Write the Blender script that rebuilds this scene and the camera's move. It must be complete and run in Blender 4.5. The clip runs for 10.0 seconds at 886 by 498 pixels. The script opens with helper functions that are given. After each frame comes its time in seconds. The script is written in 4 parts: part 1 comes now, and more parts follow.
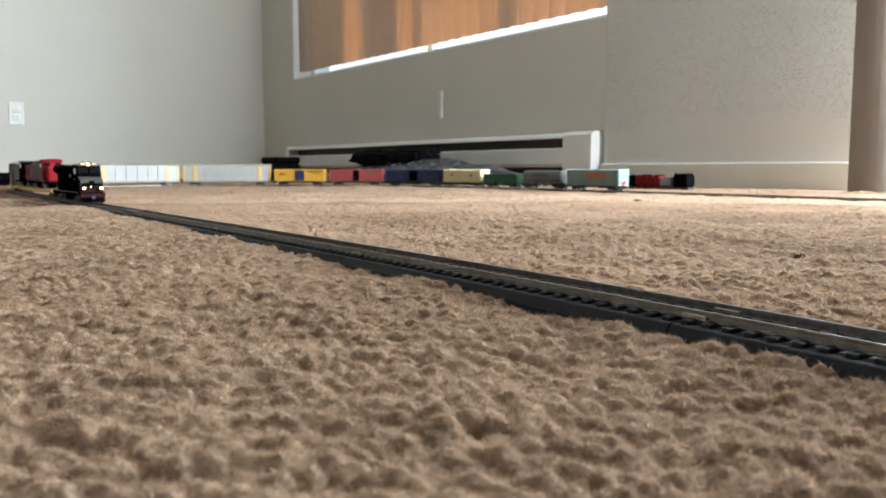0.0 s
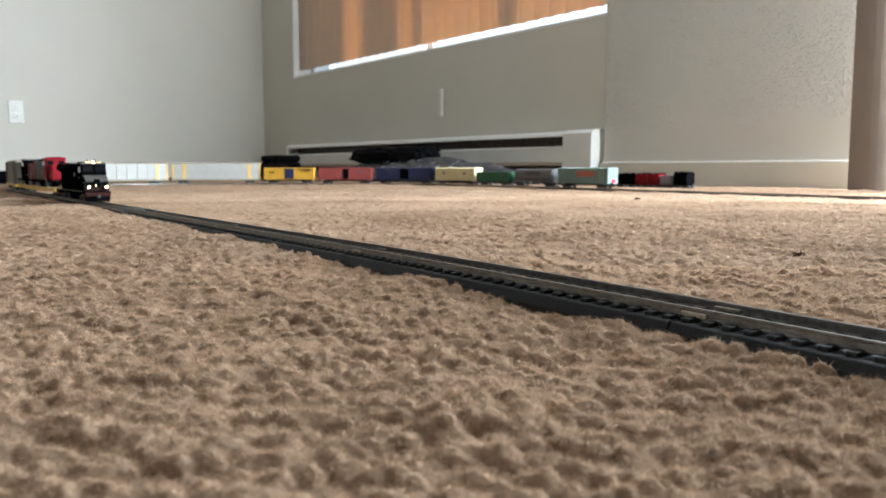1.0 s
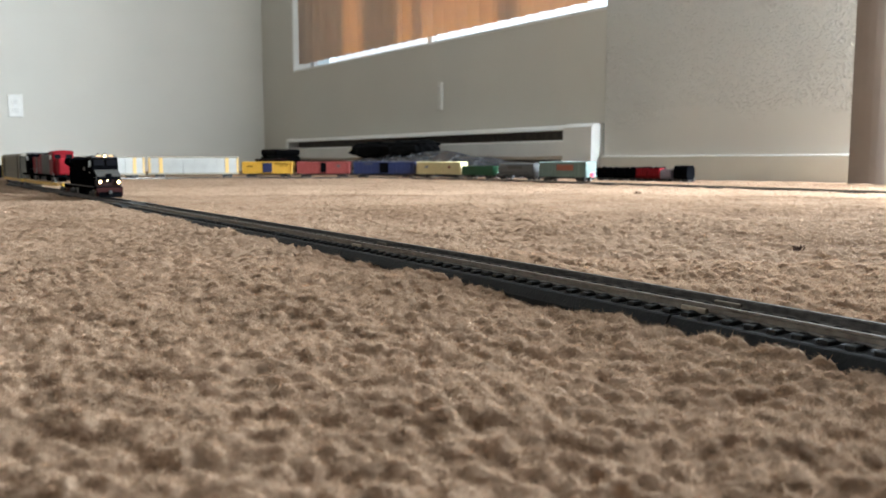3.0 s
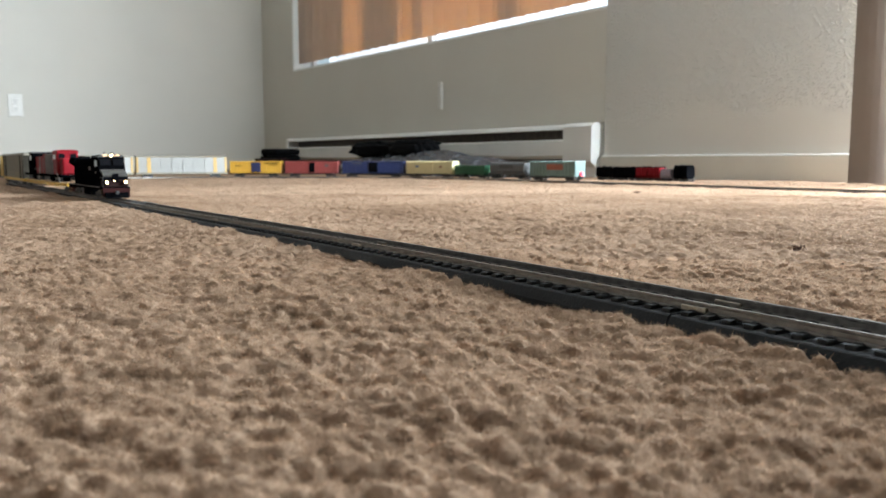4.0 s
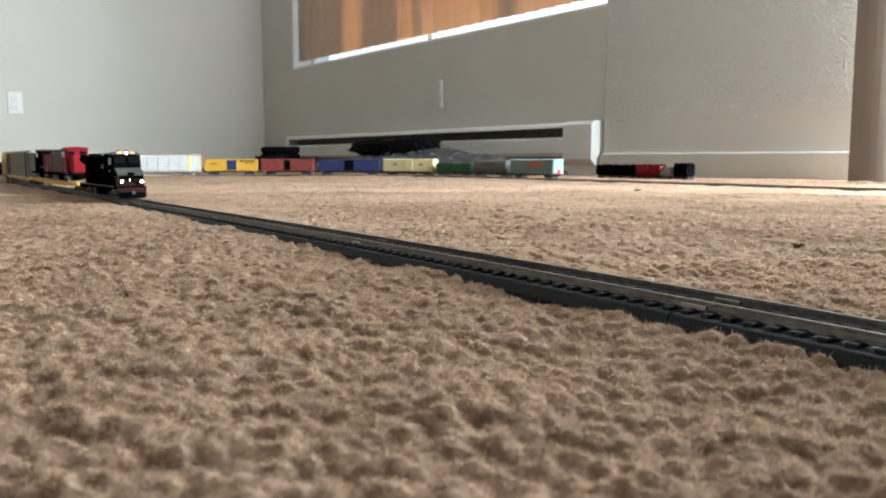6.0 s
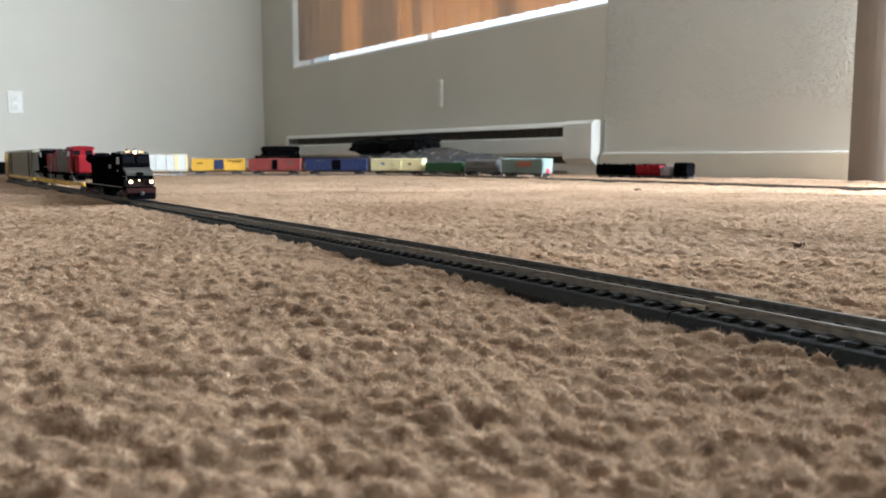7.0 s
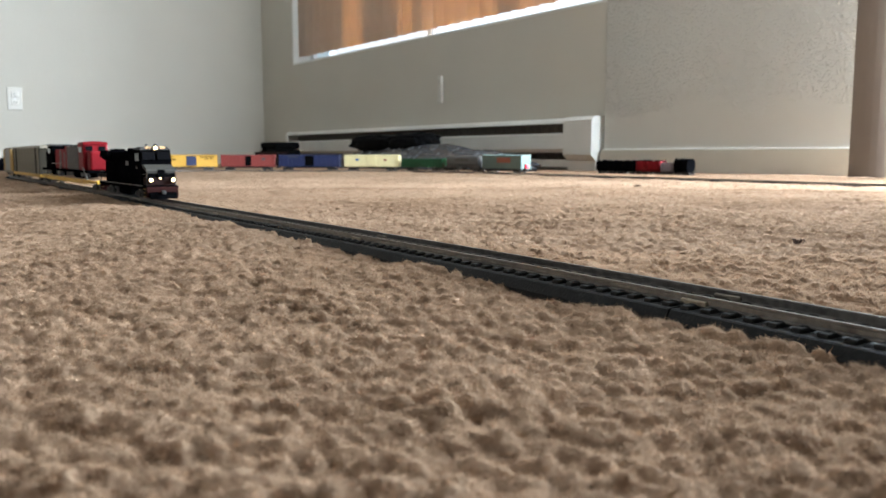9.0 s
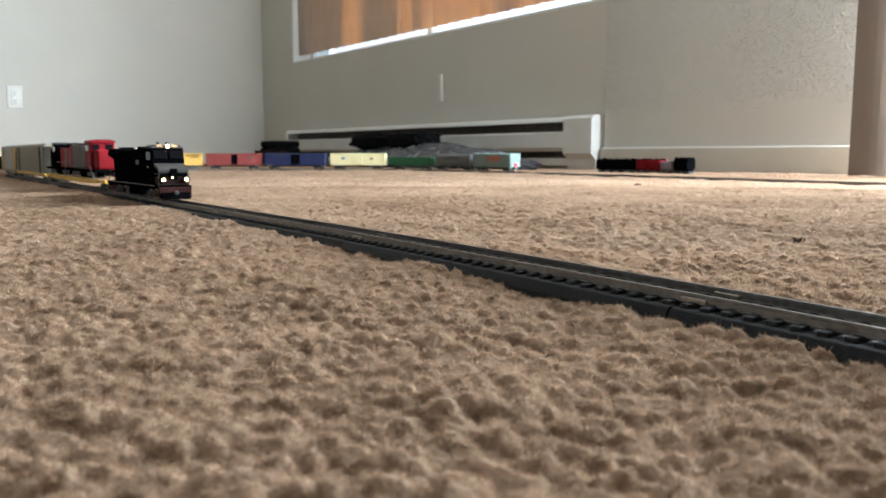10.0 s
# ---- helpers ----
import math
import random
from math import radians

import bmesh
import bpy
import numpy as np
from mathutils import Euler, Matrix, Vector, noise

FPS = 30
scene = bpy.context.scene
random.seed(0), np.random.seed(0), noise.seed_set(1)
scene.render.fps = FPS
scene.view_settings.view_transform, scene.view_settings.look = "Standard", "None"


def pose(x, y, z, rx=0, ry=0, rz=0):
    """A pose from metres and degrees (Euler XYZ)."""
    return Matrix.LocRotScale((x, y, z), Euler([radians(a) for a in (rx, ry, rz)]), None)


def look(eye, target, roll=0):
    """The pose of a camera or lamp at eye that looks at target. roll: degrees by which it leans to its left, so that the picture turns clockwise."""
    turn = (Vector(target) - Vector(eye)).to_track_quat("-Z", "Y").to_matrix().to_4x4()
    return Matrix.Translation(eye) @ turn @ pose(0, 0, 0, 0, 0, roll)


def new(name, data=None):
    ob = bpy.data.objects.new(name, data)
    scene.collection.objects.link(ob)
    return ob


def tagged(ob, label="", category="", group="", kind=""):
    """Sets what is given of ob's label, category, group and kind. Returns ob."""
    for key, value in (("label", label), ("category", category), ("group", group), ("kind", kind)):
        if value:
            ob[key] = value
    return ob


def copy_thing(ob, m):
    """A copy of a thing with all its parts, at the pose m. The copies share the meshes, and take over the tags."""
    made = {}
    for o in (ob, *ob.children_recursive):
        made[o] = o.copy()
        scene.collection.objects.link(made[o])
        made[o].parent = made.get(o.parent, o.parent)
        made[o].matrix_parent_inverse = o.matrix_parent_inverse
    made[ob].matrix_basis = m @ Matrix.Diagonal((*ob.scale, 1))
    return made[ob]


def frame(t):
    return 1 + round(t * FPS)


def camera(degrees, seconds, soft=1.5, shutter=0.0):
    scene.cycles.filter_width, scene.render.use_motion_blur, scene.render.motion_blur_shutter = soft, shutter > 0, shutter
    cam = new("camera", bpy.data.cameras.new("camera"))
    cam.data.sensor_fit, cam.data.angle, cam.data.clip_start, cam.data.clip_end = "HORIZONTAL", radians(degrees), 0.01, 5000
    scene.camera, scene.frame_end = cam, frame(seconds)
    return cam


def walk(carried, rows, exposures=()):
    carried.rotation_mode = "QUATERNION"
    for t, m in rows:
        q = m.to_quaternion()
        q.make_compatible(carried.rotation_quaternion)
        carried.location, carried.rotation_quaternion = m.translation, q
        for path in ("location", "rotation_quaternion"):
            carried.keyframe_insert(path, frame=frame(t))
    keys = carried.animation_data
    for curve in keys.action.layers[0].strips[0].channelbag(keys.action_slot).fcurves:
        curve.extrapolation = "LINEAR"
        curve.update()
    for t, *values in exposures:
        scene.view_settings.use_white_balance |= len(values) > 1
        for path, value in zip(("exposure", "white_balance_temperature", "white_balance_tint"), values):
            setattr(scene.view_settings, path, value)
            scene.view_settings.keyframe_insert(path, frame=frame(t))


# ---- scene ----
cam = camera(58, 10.0, soft=1.3)
# phone lens: focus a little beyond the nearest stretch of track
cam.data.dof.use_dof = True
cam.data.dof.focus_distance = 0.36
cam.data.dof.aperture_fstop = 28.0

EYE = (0.0, 0.0, 0.062)
HEAD = -36.3
TILT = [(0.0, 5.674), (0.5, 5.714), (1.0, 5.795), (1.5, 5.915), (2.0, 6.036), (2.5, 6.165), (3.3, 6.235),
        (4.0, 6.256), (4.5, 6.276), (5.0, 6.329), (5.5, 6.377), (6.2, 6.415), (7.0, 6.445), (7.5, 6.485),
        (8.0, 6.565), (8.5, 6.654), (9.0, 6.714), (9.5, 6.774), (10.0, 6.814)]
walk(cam, [(t, pose(*EYE, 90 - p, 0, HEAD)) for t, p in TILT])

# ---- light ----
scene.view_settings.exposure = -0.06
world = bpy.data.worlds.new("world")
scene.world = world
world.use_nodes = True
wn = world.node_tree.nodes
sky = wn.new("ShaderNodeTexSky")
sky.sky_type, sky.sun_disc = "NISHITA", False
sky.sun_elevation, sky.sun_rotation = radians(33), radians(90)
wn["Background"].inputs["Strength"].default_value = 0.12
world.node_tree.links.new(sky.outputs[0], wn["Background"].inputs["Color"])

sun = new("sun", bpy.data.lights.new("sun", "SUN"))
sun.data.energy, sun.data.angle, sun.data.color = 5.0, radians(0.5), (1.0, 0.93, 0.82)
sun.matrix_basis = look((6, 2.6, 4), (2.0, 2.6, 1.4))


def area_lamp(name, eye, target, sx, sy, watts, color, spread=180):
    ob = new(name, bpy.data.lights.new(name, "AREA"))
    ob.data.shape, ob.data.size, ob.data.size_y = "RECTANGLE", sx, sy
    ob.data.energy, ob.data.color = watts, color
    ob.data.spread = radians(spread)
    ob.matrix_basis = look(eye, target)
    return ob


# daylight in the openings: the blinded window and the sliding door
area_lamp("window_daylight", (2.19, 2.95, 1.3), (0.0, 2.95, 1.3), 2.2, 1.4, 14, (0.75, 0.88, 1.0))
area_lamp("door_daylight", (2.1, 0.2, 1.03), (1.35, 0.88, 1.03), 0.72, 1.95, 270, (0.76, 0.89, 1.0), 145)

# ---- materials ----


def material(name, color, rough=0.5, metal=0.0, vary=0.12, scale=40.0, bump=0.0, bump_scale=200.0, spec=0.5, coat=0.0):
    m = bpy.data.materials.new(name)
    m.use_nodes = True
    nt = m.node_tree
    b = nt.nodes["Principled BSDF"]
    tc = nt.nodes.new("ShaderNodeTexCoord")
    n1 = nt.nodes.new("ShaderNodeTexNoise")
    n1.inputs["Scale"].default_value, n1.inputs["Detail"].default_value = scale, 6
    nt.links.new(tc.outputs["Object"], n1.inputs["Vector"])
    ramp = nt.nodes.new("ShaderNodeMapRange")
    ramp.inputs["To Min"].default_value, ramp.inputs["To Max"].default_value = 1 - vary, 1 + vary
    ramp.inputs["From Min"].default_value, ramp.inputs["From Max"].default_value = 0.3, 0.7
    nt.links.new(n1.outputs["Fac"], ramp.inputs["Value"])
    mix = nt.nodes.new("ShaderNodeMix")
    mix.data_type, mix.blend_type = "RGBA", "MULTIPLY"
    mix.inputs["Factor"].default_value = 1
    mix.inputs["A"].default_value = (*color, 1)
    nt.links.new(ramp.outputs["Result"], mix.inputs["B"])
    nt.links.new(mix.outputs["Result"], b.inputs["Base Color"])
    r2 = nt.nodes.new("ShaderNodeMapRange")
    r2.inputs["To Min"].default_value, r2.inputs["To Max"].default_value = max(rough - 0.1, 0.02), min(rough + 0.1, 1)
    nt.links.new(n1.outputs["Fac"], r2.inputs["Value"])
    nt.links.new(r2.outputs["Result"], b.inputs["Roughness"])
    b.inputs["Metallic"].default_value = metal
    b.inputs["Specular IOR Level"].default_value = spec
    b.inputs["Coat Weight"].default_value = coat
    if bump:
        n2 = nt.nodes.new("ShaderNodeTexNoise")
        n2.inputs["Scale"].default_value, n2.inputs["Detail"].default_value = bump_scale, 5
        nt.links.new(tc.outputs["Object"], n2.inputs["Vector"])
        bp = nt.nodes.new("ShaderNodeBump")
        bp.inputs["Strength"].default_value, bp.inputs["Distance"].default_value = 1.0, bump
        nt.links.new(n2.outputs["Fac"], bp.inputs["Height"])
        nt.links.new(bp.outputs["Normal"], b.inputs["Normal"])
    return m


def carpet_material():
    m = bpy.data.materials.new("carpet_yarn")
    m.use_nodes = True
    nt = m.node_tree
    b = nt.nodes["Principled BSDF"]
    tc = nt.nodes.new("ShaderNodeTexCoord")
    n1 = nt.nodes.new("ShaderNodeTexNoise")
    n1.inputs["Scale"].default_value, n1.inputs["Detail"].default_value = 110, 5
    n2 = nt.nodes.new("ShaderNodeTexNoise")
    n2.inputs["Scale"].default_value, n2.inputs["Detail"].default_value = 5, 4
    for n in (n1, n2):
        nt.links.new(tc.outputs["Object"], n.inputs["Vector"])
    geo = nt.nodes.new("ShaderNodeNewGeometry")
    ramp = nt.nodes.new("ShaderNodeValToRGB")
    ramp.color_ramp.elements[0].color = (0.24, 0.143, 0.084, 1)
    ramp.color_ramp.elements[1].color = (0.585, 0.41, 0.283, 1)
    ramp.color_ramp.elements[0].position, ramp.color_ramp.elements[1].position = 0.25, 0.75
    add = nt.nodes.new("ShaderNodeMath")
    add.operation = "MULTIPLY_ADD"
    nt.links.new(geo.outputs["Random Per Island"], add.inputs[0])
    add.inputs[1].default_value = 0.5
    a2 = nt.nodes.new("ShaderNodeMath")
    a2.operation = "MULTIPLY_ADD"
    nt.links.new(n1.outputs["Fac"], a2.inputs[0])
    a2.inputs[1].default_value = 0.45
    a3 = nt.nodes.new("ShaderNodeMath")
    a3.operation = "MULTIPLY_ADD"
    nt.links.new(n2.outputs["Fac"], a3.inputs[0])
    a3.inputs[1].default_value, a3.inputs[2].default_value = 0.5, -0.165
    nt.links.new(a3.outputs[0], a2.inputs[2])
    nt.links.new(a2.outputs[0], add.inputs[2])
    nt.links.new(add.outputs[0], ramp.inputs["Fac"])
    nt.links.new(ramp.outputs["Color"], b.inputs["Base Color"])
    b.inputs["Roughness"].default_value = 0.95
    b.inputs["Specular IOR Level"].default_value = 0.1
    tr = nt.nodes.new("ShaderNodeBsdfTranslucent")
    nt.links.new(ramp.outputs["Color"], tr.inputs["Color"])
    mx = nt.nodes.new("ShaderNodeMixShader")
    mx.inputs["Fac"].default_value = 0.45
    nt.links.new(b.outputs[0], mx.inputs[1])
    nt.links.new(tr.outputs[0], mx.inputs[2])
    nt.links.new(mx.outputs[0], nt.nodes["Material Output"].inputs["Surface"])
    bn = nt.nodes.new("ShaderNodeTexNoise")
    bn.inputs["Scale"].default_value, bn.inputs["Detail"].default_value = 420, 6
    nt.links.new(tc.outputs["Object"], bn.inputs["Vector"])
    bp = nt.nodes.new("ShaderNodeBump")
    bp.inputs["Strength"].default_value, bp.inputs["Distance"].default_value = 0.9, 0.0016
    nt.links.new(bn.outputs["Fac"], bp.inputs["Height"])
    nt.links.new(bp.outputs["Normal"], b.inputs["Normal"])
    return m


def stucco_material():
    """Sprayed wall texture above, a smooth patched strip above the baseboard."""
    m = material("sprayed_wall_paint", (0.58, 0.555, 0.5), 0.75, vary=0.03, scale=3)
    nt = m.node_tree
    b = nt.nodes["Principled BSDF"]
    tc = nt.nodes["Texture Coordinate"]
    warp = nt.nodes.new("ShaderNodeTexNoise")
    warp.inputs["Scale"].default_value, warp.inputs["Detail"].default_value = 60, 3
    nt.links.new(tc.outputs["Object"], warp.inputs["Vector"])
    push = nt.nodes.new("ShaderNodeVectorMath")
    push.operation = "MULTIPLY_ADD"
    push.inputs[1].default_value = (0.005, 0.005, 0.005)
    nt.links.new(warp.outputs["Color"], push.inputs[0])
    nt.links.new(tc.outputs["Object"], push.inputs[2])
    v = nt.nodes.new("ShaderNodeTexNoise")
    v.inputs["Scale"].default_value, v.inputs["Detail"].default_value = 150, 1
    nt.links.new(push.outputs[0], v.inputs["Vector"])
    cut = nt.nodes.new("ShaderNodeMapRange")
    cut.interpolation_type = "SMOOTHSTEP"
    cut.inputs["From Min"].default_value, cut.inputs["From Max"].default_value = 0.42, 0.8
    nt.links.new(v.outputs["Fac"], cut.inputs["Value"])
    sep = nt.nodes.new("ShaderNodeSeparateXYZ")
    nt.links.new(tc.outputs["Object"], sep.inputs[0])
    edge = nt.nodes.new("ShaderNodeTexNoise")
    edge.inputs["Scale"].default_value, edge.inputs["Detail"].default_value = 6, 6
    nt.links.new(tc.outputs["Object"], edge.inputs["Vector"])
    hi = nt.nodes.new("ShaderNodeMath")
    hi.operation = "MULTIPLY_ADD"
    nt.links.new(edge.outputs["Fac"], hi.inputs[0])
    hi.inputs[1].default_value = -0.22
    nt.links.new(sep.outputs["Z"], hi.inputs[2])
    mask = nt.nodes.new("ShaderNodeMapRange")
    mask.inputs["From Min"].default_value, mask.inputs["From Max"].default_value = 0.065, 0.11
    nt.links.new(hi.outputs[0], mask.inputs["Value"])
    mul = nt.nodes.new("ShaderNodeMath")
    mul.operation = "MULTIPLY"
    nt.links.new(cut.outputs["Result"], mul.inputs[0])
    nt.links.new(mask.outputs["Result"], mul.inputs[1])
    bp = nt.nodes.new("ShaderNodeBump")
    bp.inputs["Strength"].default_value, bp.inputs["Distance"].default_value = 1.0, 0.0045
    nt.links.new(mul.outputs[0], bp.inputs["Height"])
    nt.links.new(bp.outputs["Normal"], b.inputs["Normal"])
    return m


def blind_material(name, color, through_color, amount):
    m = material(name, color, 0.5, vary=0.06, scale=12)
    nt = m.node_tree
    tr = nt.nodes.new("ShaderNodeBsdfTranslucent")
    tr.inputs["Color"].default_value = (*through_color, 1)
    mx = nt.nodes.new("ShaderNodeMixShader")
    mx.inputs["Fac"].default_value = amount
    nt.links.new(nt.nodes["Principled BSDF"].outputs[0], mx.inputs[1])
    nt.links.new(tr.outputs[0], mx.inputs[2])
    nt.links.new(mx.outputs[0], nt.nodes["Material Output"].inputs["Surface"])
    return m


def glass_material(name, color=(1, 1, 1), rough=0.0):
    m = bpy.data.materials.new(name)
    m.use_nodes = True
    b = m.node_tree.nodes["Principled BSDF"]
    b.inputs["Base Color"].default_value = (*color, 1)
    b.inputs["Roughness"].default_value = rough
    b.inputs["Transmission Weight"].default_value = 1.0
    b.inputs["IOR"].default_value = 1.45
    return m


def glow_material(name, color, strength):
    m = bpy.data.materials.new(name)
    m.use_nodes = True
    b = m.node_tree.nodes["Principled BSDF"]
    b.inputs["Base Color"].default_value = (*color, 1)
    b.inputs["Emission Color"].default_value = (*color, 1)
    b.inputs["Emission Strength"].default_value = strength
    return m


CARPET = carpet_material()
STUCCO = stucco_material()
WALL = material("wall_paint", (0.6, 0.565, 0.495), 0.75, vary=0.03, scale=2.5, bump=0.0006, bump_scale=90)
DARK_WALL = material("unseen_dark_wall", (0.09, 0.077, 0.064), 0.8, vary=0.04, scale=2.5)
WHITE = material("white_trim_paint", (0.8, 0.79, 0.75), 0.45, vary=0.04, scale=6, bump=0.0002, bump_scale=60)
SKIRT = material("baseboard_paint", (0.6, 0.56, 0.48), 0.4, vary=0.05, scale=8)
HIGHLIGHT = material("highlight_white", (0.9, 0.89, 0.86), 0.35, vary=0.03, scale=20)
CEIL = material("ceiling_paint", (0.62, 0.61, 0.58), 0.9, vary=0.03, scale=3, bump=0.002, bump_scale=60)
HEATER = material("heater_enamel", (0.74, 0.72, 0.67), 0.4, vary=0.05, scale=8)
# shade inside the heater slots is put into this dark metal colour
HEATER_INSIDE = material("shaded_fin_metal", (0.13, 0.11, 0.09), 0.7, 0.1, vary=0.3, scale=60)
PLASTIC_W = material("white_plastic", (0.62, 0.59, 0.53), 0.3, vary=0.02)
SLOT = material("black_slot", (0.02, 0.02, 0.02), 0.7)
BLIND = blind_material("blind_vinyl", (0.5, 0.46, 0.42), (0.82, 0.52, 0.25), 0.36)
# door slats: shade is put into a darker, less translucent vinyl
BLIND_SHADED = blind_material("shaded_blind_vinyl", (0.22, 0.175, 0.145), (0.5, 0.38, 0.3), 0.05)
GLASS = glass_material("window_glass")
ALU = material("frame_aluminium", (0.75, 0.76, 0.77), 0.35, 0.6, vary=0.05)
ROADBED = material("roadbed_plastic", (0.011, 0.011, 0.012), 0.55, vary=0.25, scale=400, bump=0.0003, bump_scale=900, spec=0.25)
TIE = material("tie_plastic", (0.008, 0.0075, 0.0075), 0.75, vary=0.3, scale=300)
RAIL = material("nickel_rail", (0.18, 0.165, 0.15), 0.4, 0.85, vary=0.25, scale=250, bump=0.0001, bump_scale=900)
BRIGHT = material("bright_rail_joint", (0.32, 0.28, 0.23), 0.35, 1.0, vary=0.2, scale=300)
TRUCK = material("truck_plastic", (0.02, 0.018, 0.017), 0.6, vary=0.3, scale=200)
WHEEL = material("wheel_steel", (0.22, 0.2, 0.19), 0.35, 0.8, vary=0.2, scale=200)
BLACK = material("black_engine_paint", (0.0025, 0.0025, 0.003), 0.5, vary=0.2, scale=80, spec=0.0)
RED = material("red_engine_paint", (0.17, 0.004, 0.008), 0.55, vary=0.2, scale=60, spec=0.15)
GREYP = material("grey_engine_paint", (0.07, 0.067, 0.064), 0.55, vary=0.12, scale=60)
SILVER = material("silver_nose_paint", (0.075, 0.07, 0.064), 0.55, vary=0.1, scale=60, spec=0.3)
NOSE = material("dull_silver_paint", (0.04, 0.037, 0.032), 0.6, vary=0.15, scale=80, spec=0.2)
WINDOW = material("dark_cab_glass", (0.006, 0.006, 0.007), 0.15, spec=0.2)
YELLOW = material("boxcar_yellow", (0.5, 0.27, 0.03), 0.5, vary=0.1, scale=50)
FLATYEL = material("flatcar_yellow", (0.62, 0.36, 0.05), 0.5, vary=0.15, scale=50)
OXIDE = material("boxcar_red", (0.2, 0.035, 0.03), 0.5, vary=0.1, scale=50)
NAVY = material("boxcar_blue", (0.009, 0.016, 0.06), 0.5, vary=0.15, scale=50)
CREAM = material("reefer_cream", (0.6, 0.52, 0.29), 0.5, vary=0.06, scale=50)
GREEN = material("gondola_green", (0.008, 0.085, 0.03), 0.5, vary=0.15, scale=50)
GREYCAR = material("hopper_grey", (0.1, 0.1, 0.098), 0.55, vary=0.12, scale=50)
TEAL = material("boxcar_teal", (0.14, 0.2, 0.18), 0.55, vary=0.1, scale=50)
ORANGE = material("orange_lettering", (0.3, 0.09, 0.05), 0.5, vary=0.1)
RACKSILVER = material("rack_galvanised", (0.23, 0.2, 0.155), 0.65, 0.0, vary=0.15, scale=40, spec=0.2)
# near black: shade on this rack's ends and posts is put into the colour
RACKSHADE = material("rack_shaded_end", (0.025, 0.02, 0.013), 0.7, vary=0.15, scale=40, spec=0.15)
RACKWHITE = material("rack_white_panel", (0.31, 0.3, 0.275), 0.5, vary=0.06, scale=40)
RACKYEL = material("rack_yellow", (0.5, 0.31, 0.1), 0.5, vary=0.1, scale=40)
LILAC = material("lilac_grey_paint", (0.22, 0.19, 0.22), 0.5, vary=0.1)
BLUEMARK = material("blue_marking", (0.05, 0.12, 0.3), 0.5, vary=0.05)
BLACKFOAM = material("black_foam", (0.004, 0.004, 0.0045), 0.9, vary=0.3, scale=60, bump=0.003, bump_scale=80, spec=0.08)
BROWN = material("dark_brown_car", (0.018, 0.007, 0.006), 0.65, vary=0.2, spec=0.1)
STRAP = material("strap_grey", (0.25, 0.25, 0.24), 0.5, vary=0.1)
HEADLIGHT = glow_material("headlight_glow", (1.0, 0.72, 0.36), 12)
NUMBERGLOW = glow_material("number_board_glow", (1.0, 0.62, 0.3), 1.2)
REDLIGHT = glow_material("marker_red_glow", (1.0, 0.02, 0.05), 3)
MAROON = material("dark_maroon_paint", (0.025, 0.005, 0.004), 0.6, vary=0.2, scale=80, spec=0.1)
GOLD = material("dull_gold_paint", (0.22, 0.13, 0.03), 0.5, vary=0.15, scale=80)
FLUFF = material("dark_lint", (0.07, 0.04, 0.03), 0.95, spec=0.05)
WOOD = material("outside_wood", (0.3, 0.17, 0.09), 0.7, vary=0.2, scale=10)
PATIO = material("patio_concrete", (0.35, 0.34, 0.32), 0.9, vary=0.12, scale=6)


def bag_material():
    m = material("grey_plastic_film", (0.085, 0.088, 0.1), 0.25, vary=0.25, scale=30, bump=0.004, bump_scale=45, spec=0.6)
    m.node_tree.nodes["Principled BSDF"].inputs["Transmission Weight"].default_value = 0.25
    return m


BAG = bag_material()

# ---- mesh helpers ----


def add_box(bm, c, s, bev=0.0, seg=1):
    r = bmesh.ops.create_cube(bm, size=1.0, matrix=Matrix.Translation(c) @ Matrix.Diagonal((*s, 1)))
    if bev:
        es = list({e for v in r["verts"] for e in v.link_edges})
        bmesh.ops.bevel(bm, geom=es, offset=bev, segments=seg, affect="EDGES", profile=0.5)
    return bm


def box(c, s, bev=0.0, seg=1):
    return add_box(bmesh.new(), c, s, bev, seg)


AXES = {"x": Euler((0, radians(90), 0)).to_matrix().to_4x4(), "y": Euler((radians(-90), 0, 0)).to_matrix().to_4x4(), "z": Matrix()}


def add_cyl(bm, c, r, h, axis="z", seg=14, r2=None):
    bmesh.ops.create_cone(bm, cap_ends=True, segments=seg, radius1=r, radius2=r if r2 is None else r2, depth=h, matrix=Matrix.Translation(c) @ AXES[axis])
    return bm


def cyl(c, r, h, axis="z", seg=14, r2=None):
    return add_cyl(bmesh.new(), c, r, h, axis, seg, r2)


def add_prism(bm, prof, axis, lo, hi):
    """Extrude a closed profile along axis: profile pairs are the two other coordinates, in order."""
    def at(a, b, k):
        return {"x": (k, a, b), "y": (a, k, b), "z": (a, b, k)}[axis]
    n = len(prof)
    v0 = [bm.verts.new(at(a, b, lo)) for a, b in prof]
    v1 = [bm.verts.new(at(a, b, hi)) for a, b in prof]
    for i in range(n):
        bm.faces.new((v0[i], v0[(i + 1) % n], v1[(i + 1) % n], v1[i]))
    bm.faces.new(v0[::-1])
    bm.faces.new(v1)
    bmesh.ops.recalc_face_normals(bm, faces=bm.faces[:])
    return bm


def prism(prof, axis, lo, hi):
    return add_prism(bmesh.new(), prof, axis, lo, hi)


def mesh_of(name, bm, mat):
    me = bpy.data.meshes.new(name)
    bm.to_mesh(me)
    bm.free()
    me.materials.append(mat)
    return me


def part(name, bm, mat, parent=None, label=""):
    ob = new(name, mesh_of(name, bm, mat))
    ob.parent = parent
    return tagged(ob, label)


def shared(name, me, parent, m):
    ob = new(name, me)
    ob.parent = parent
    ob.matrix_basis = m
    return ob


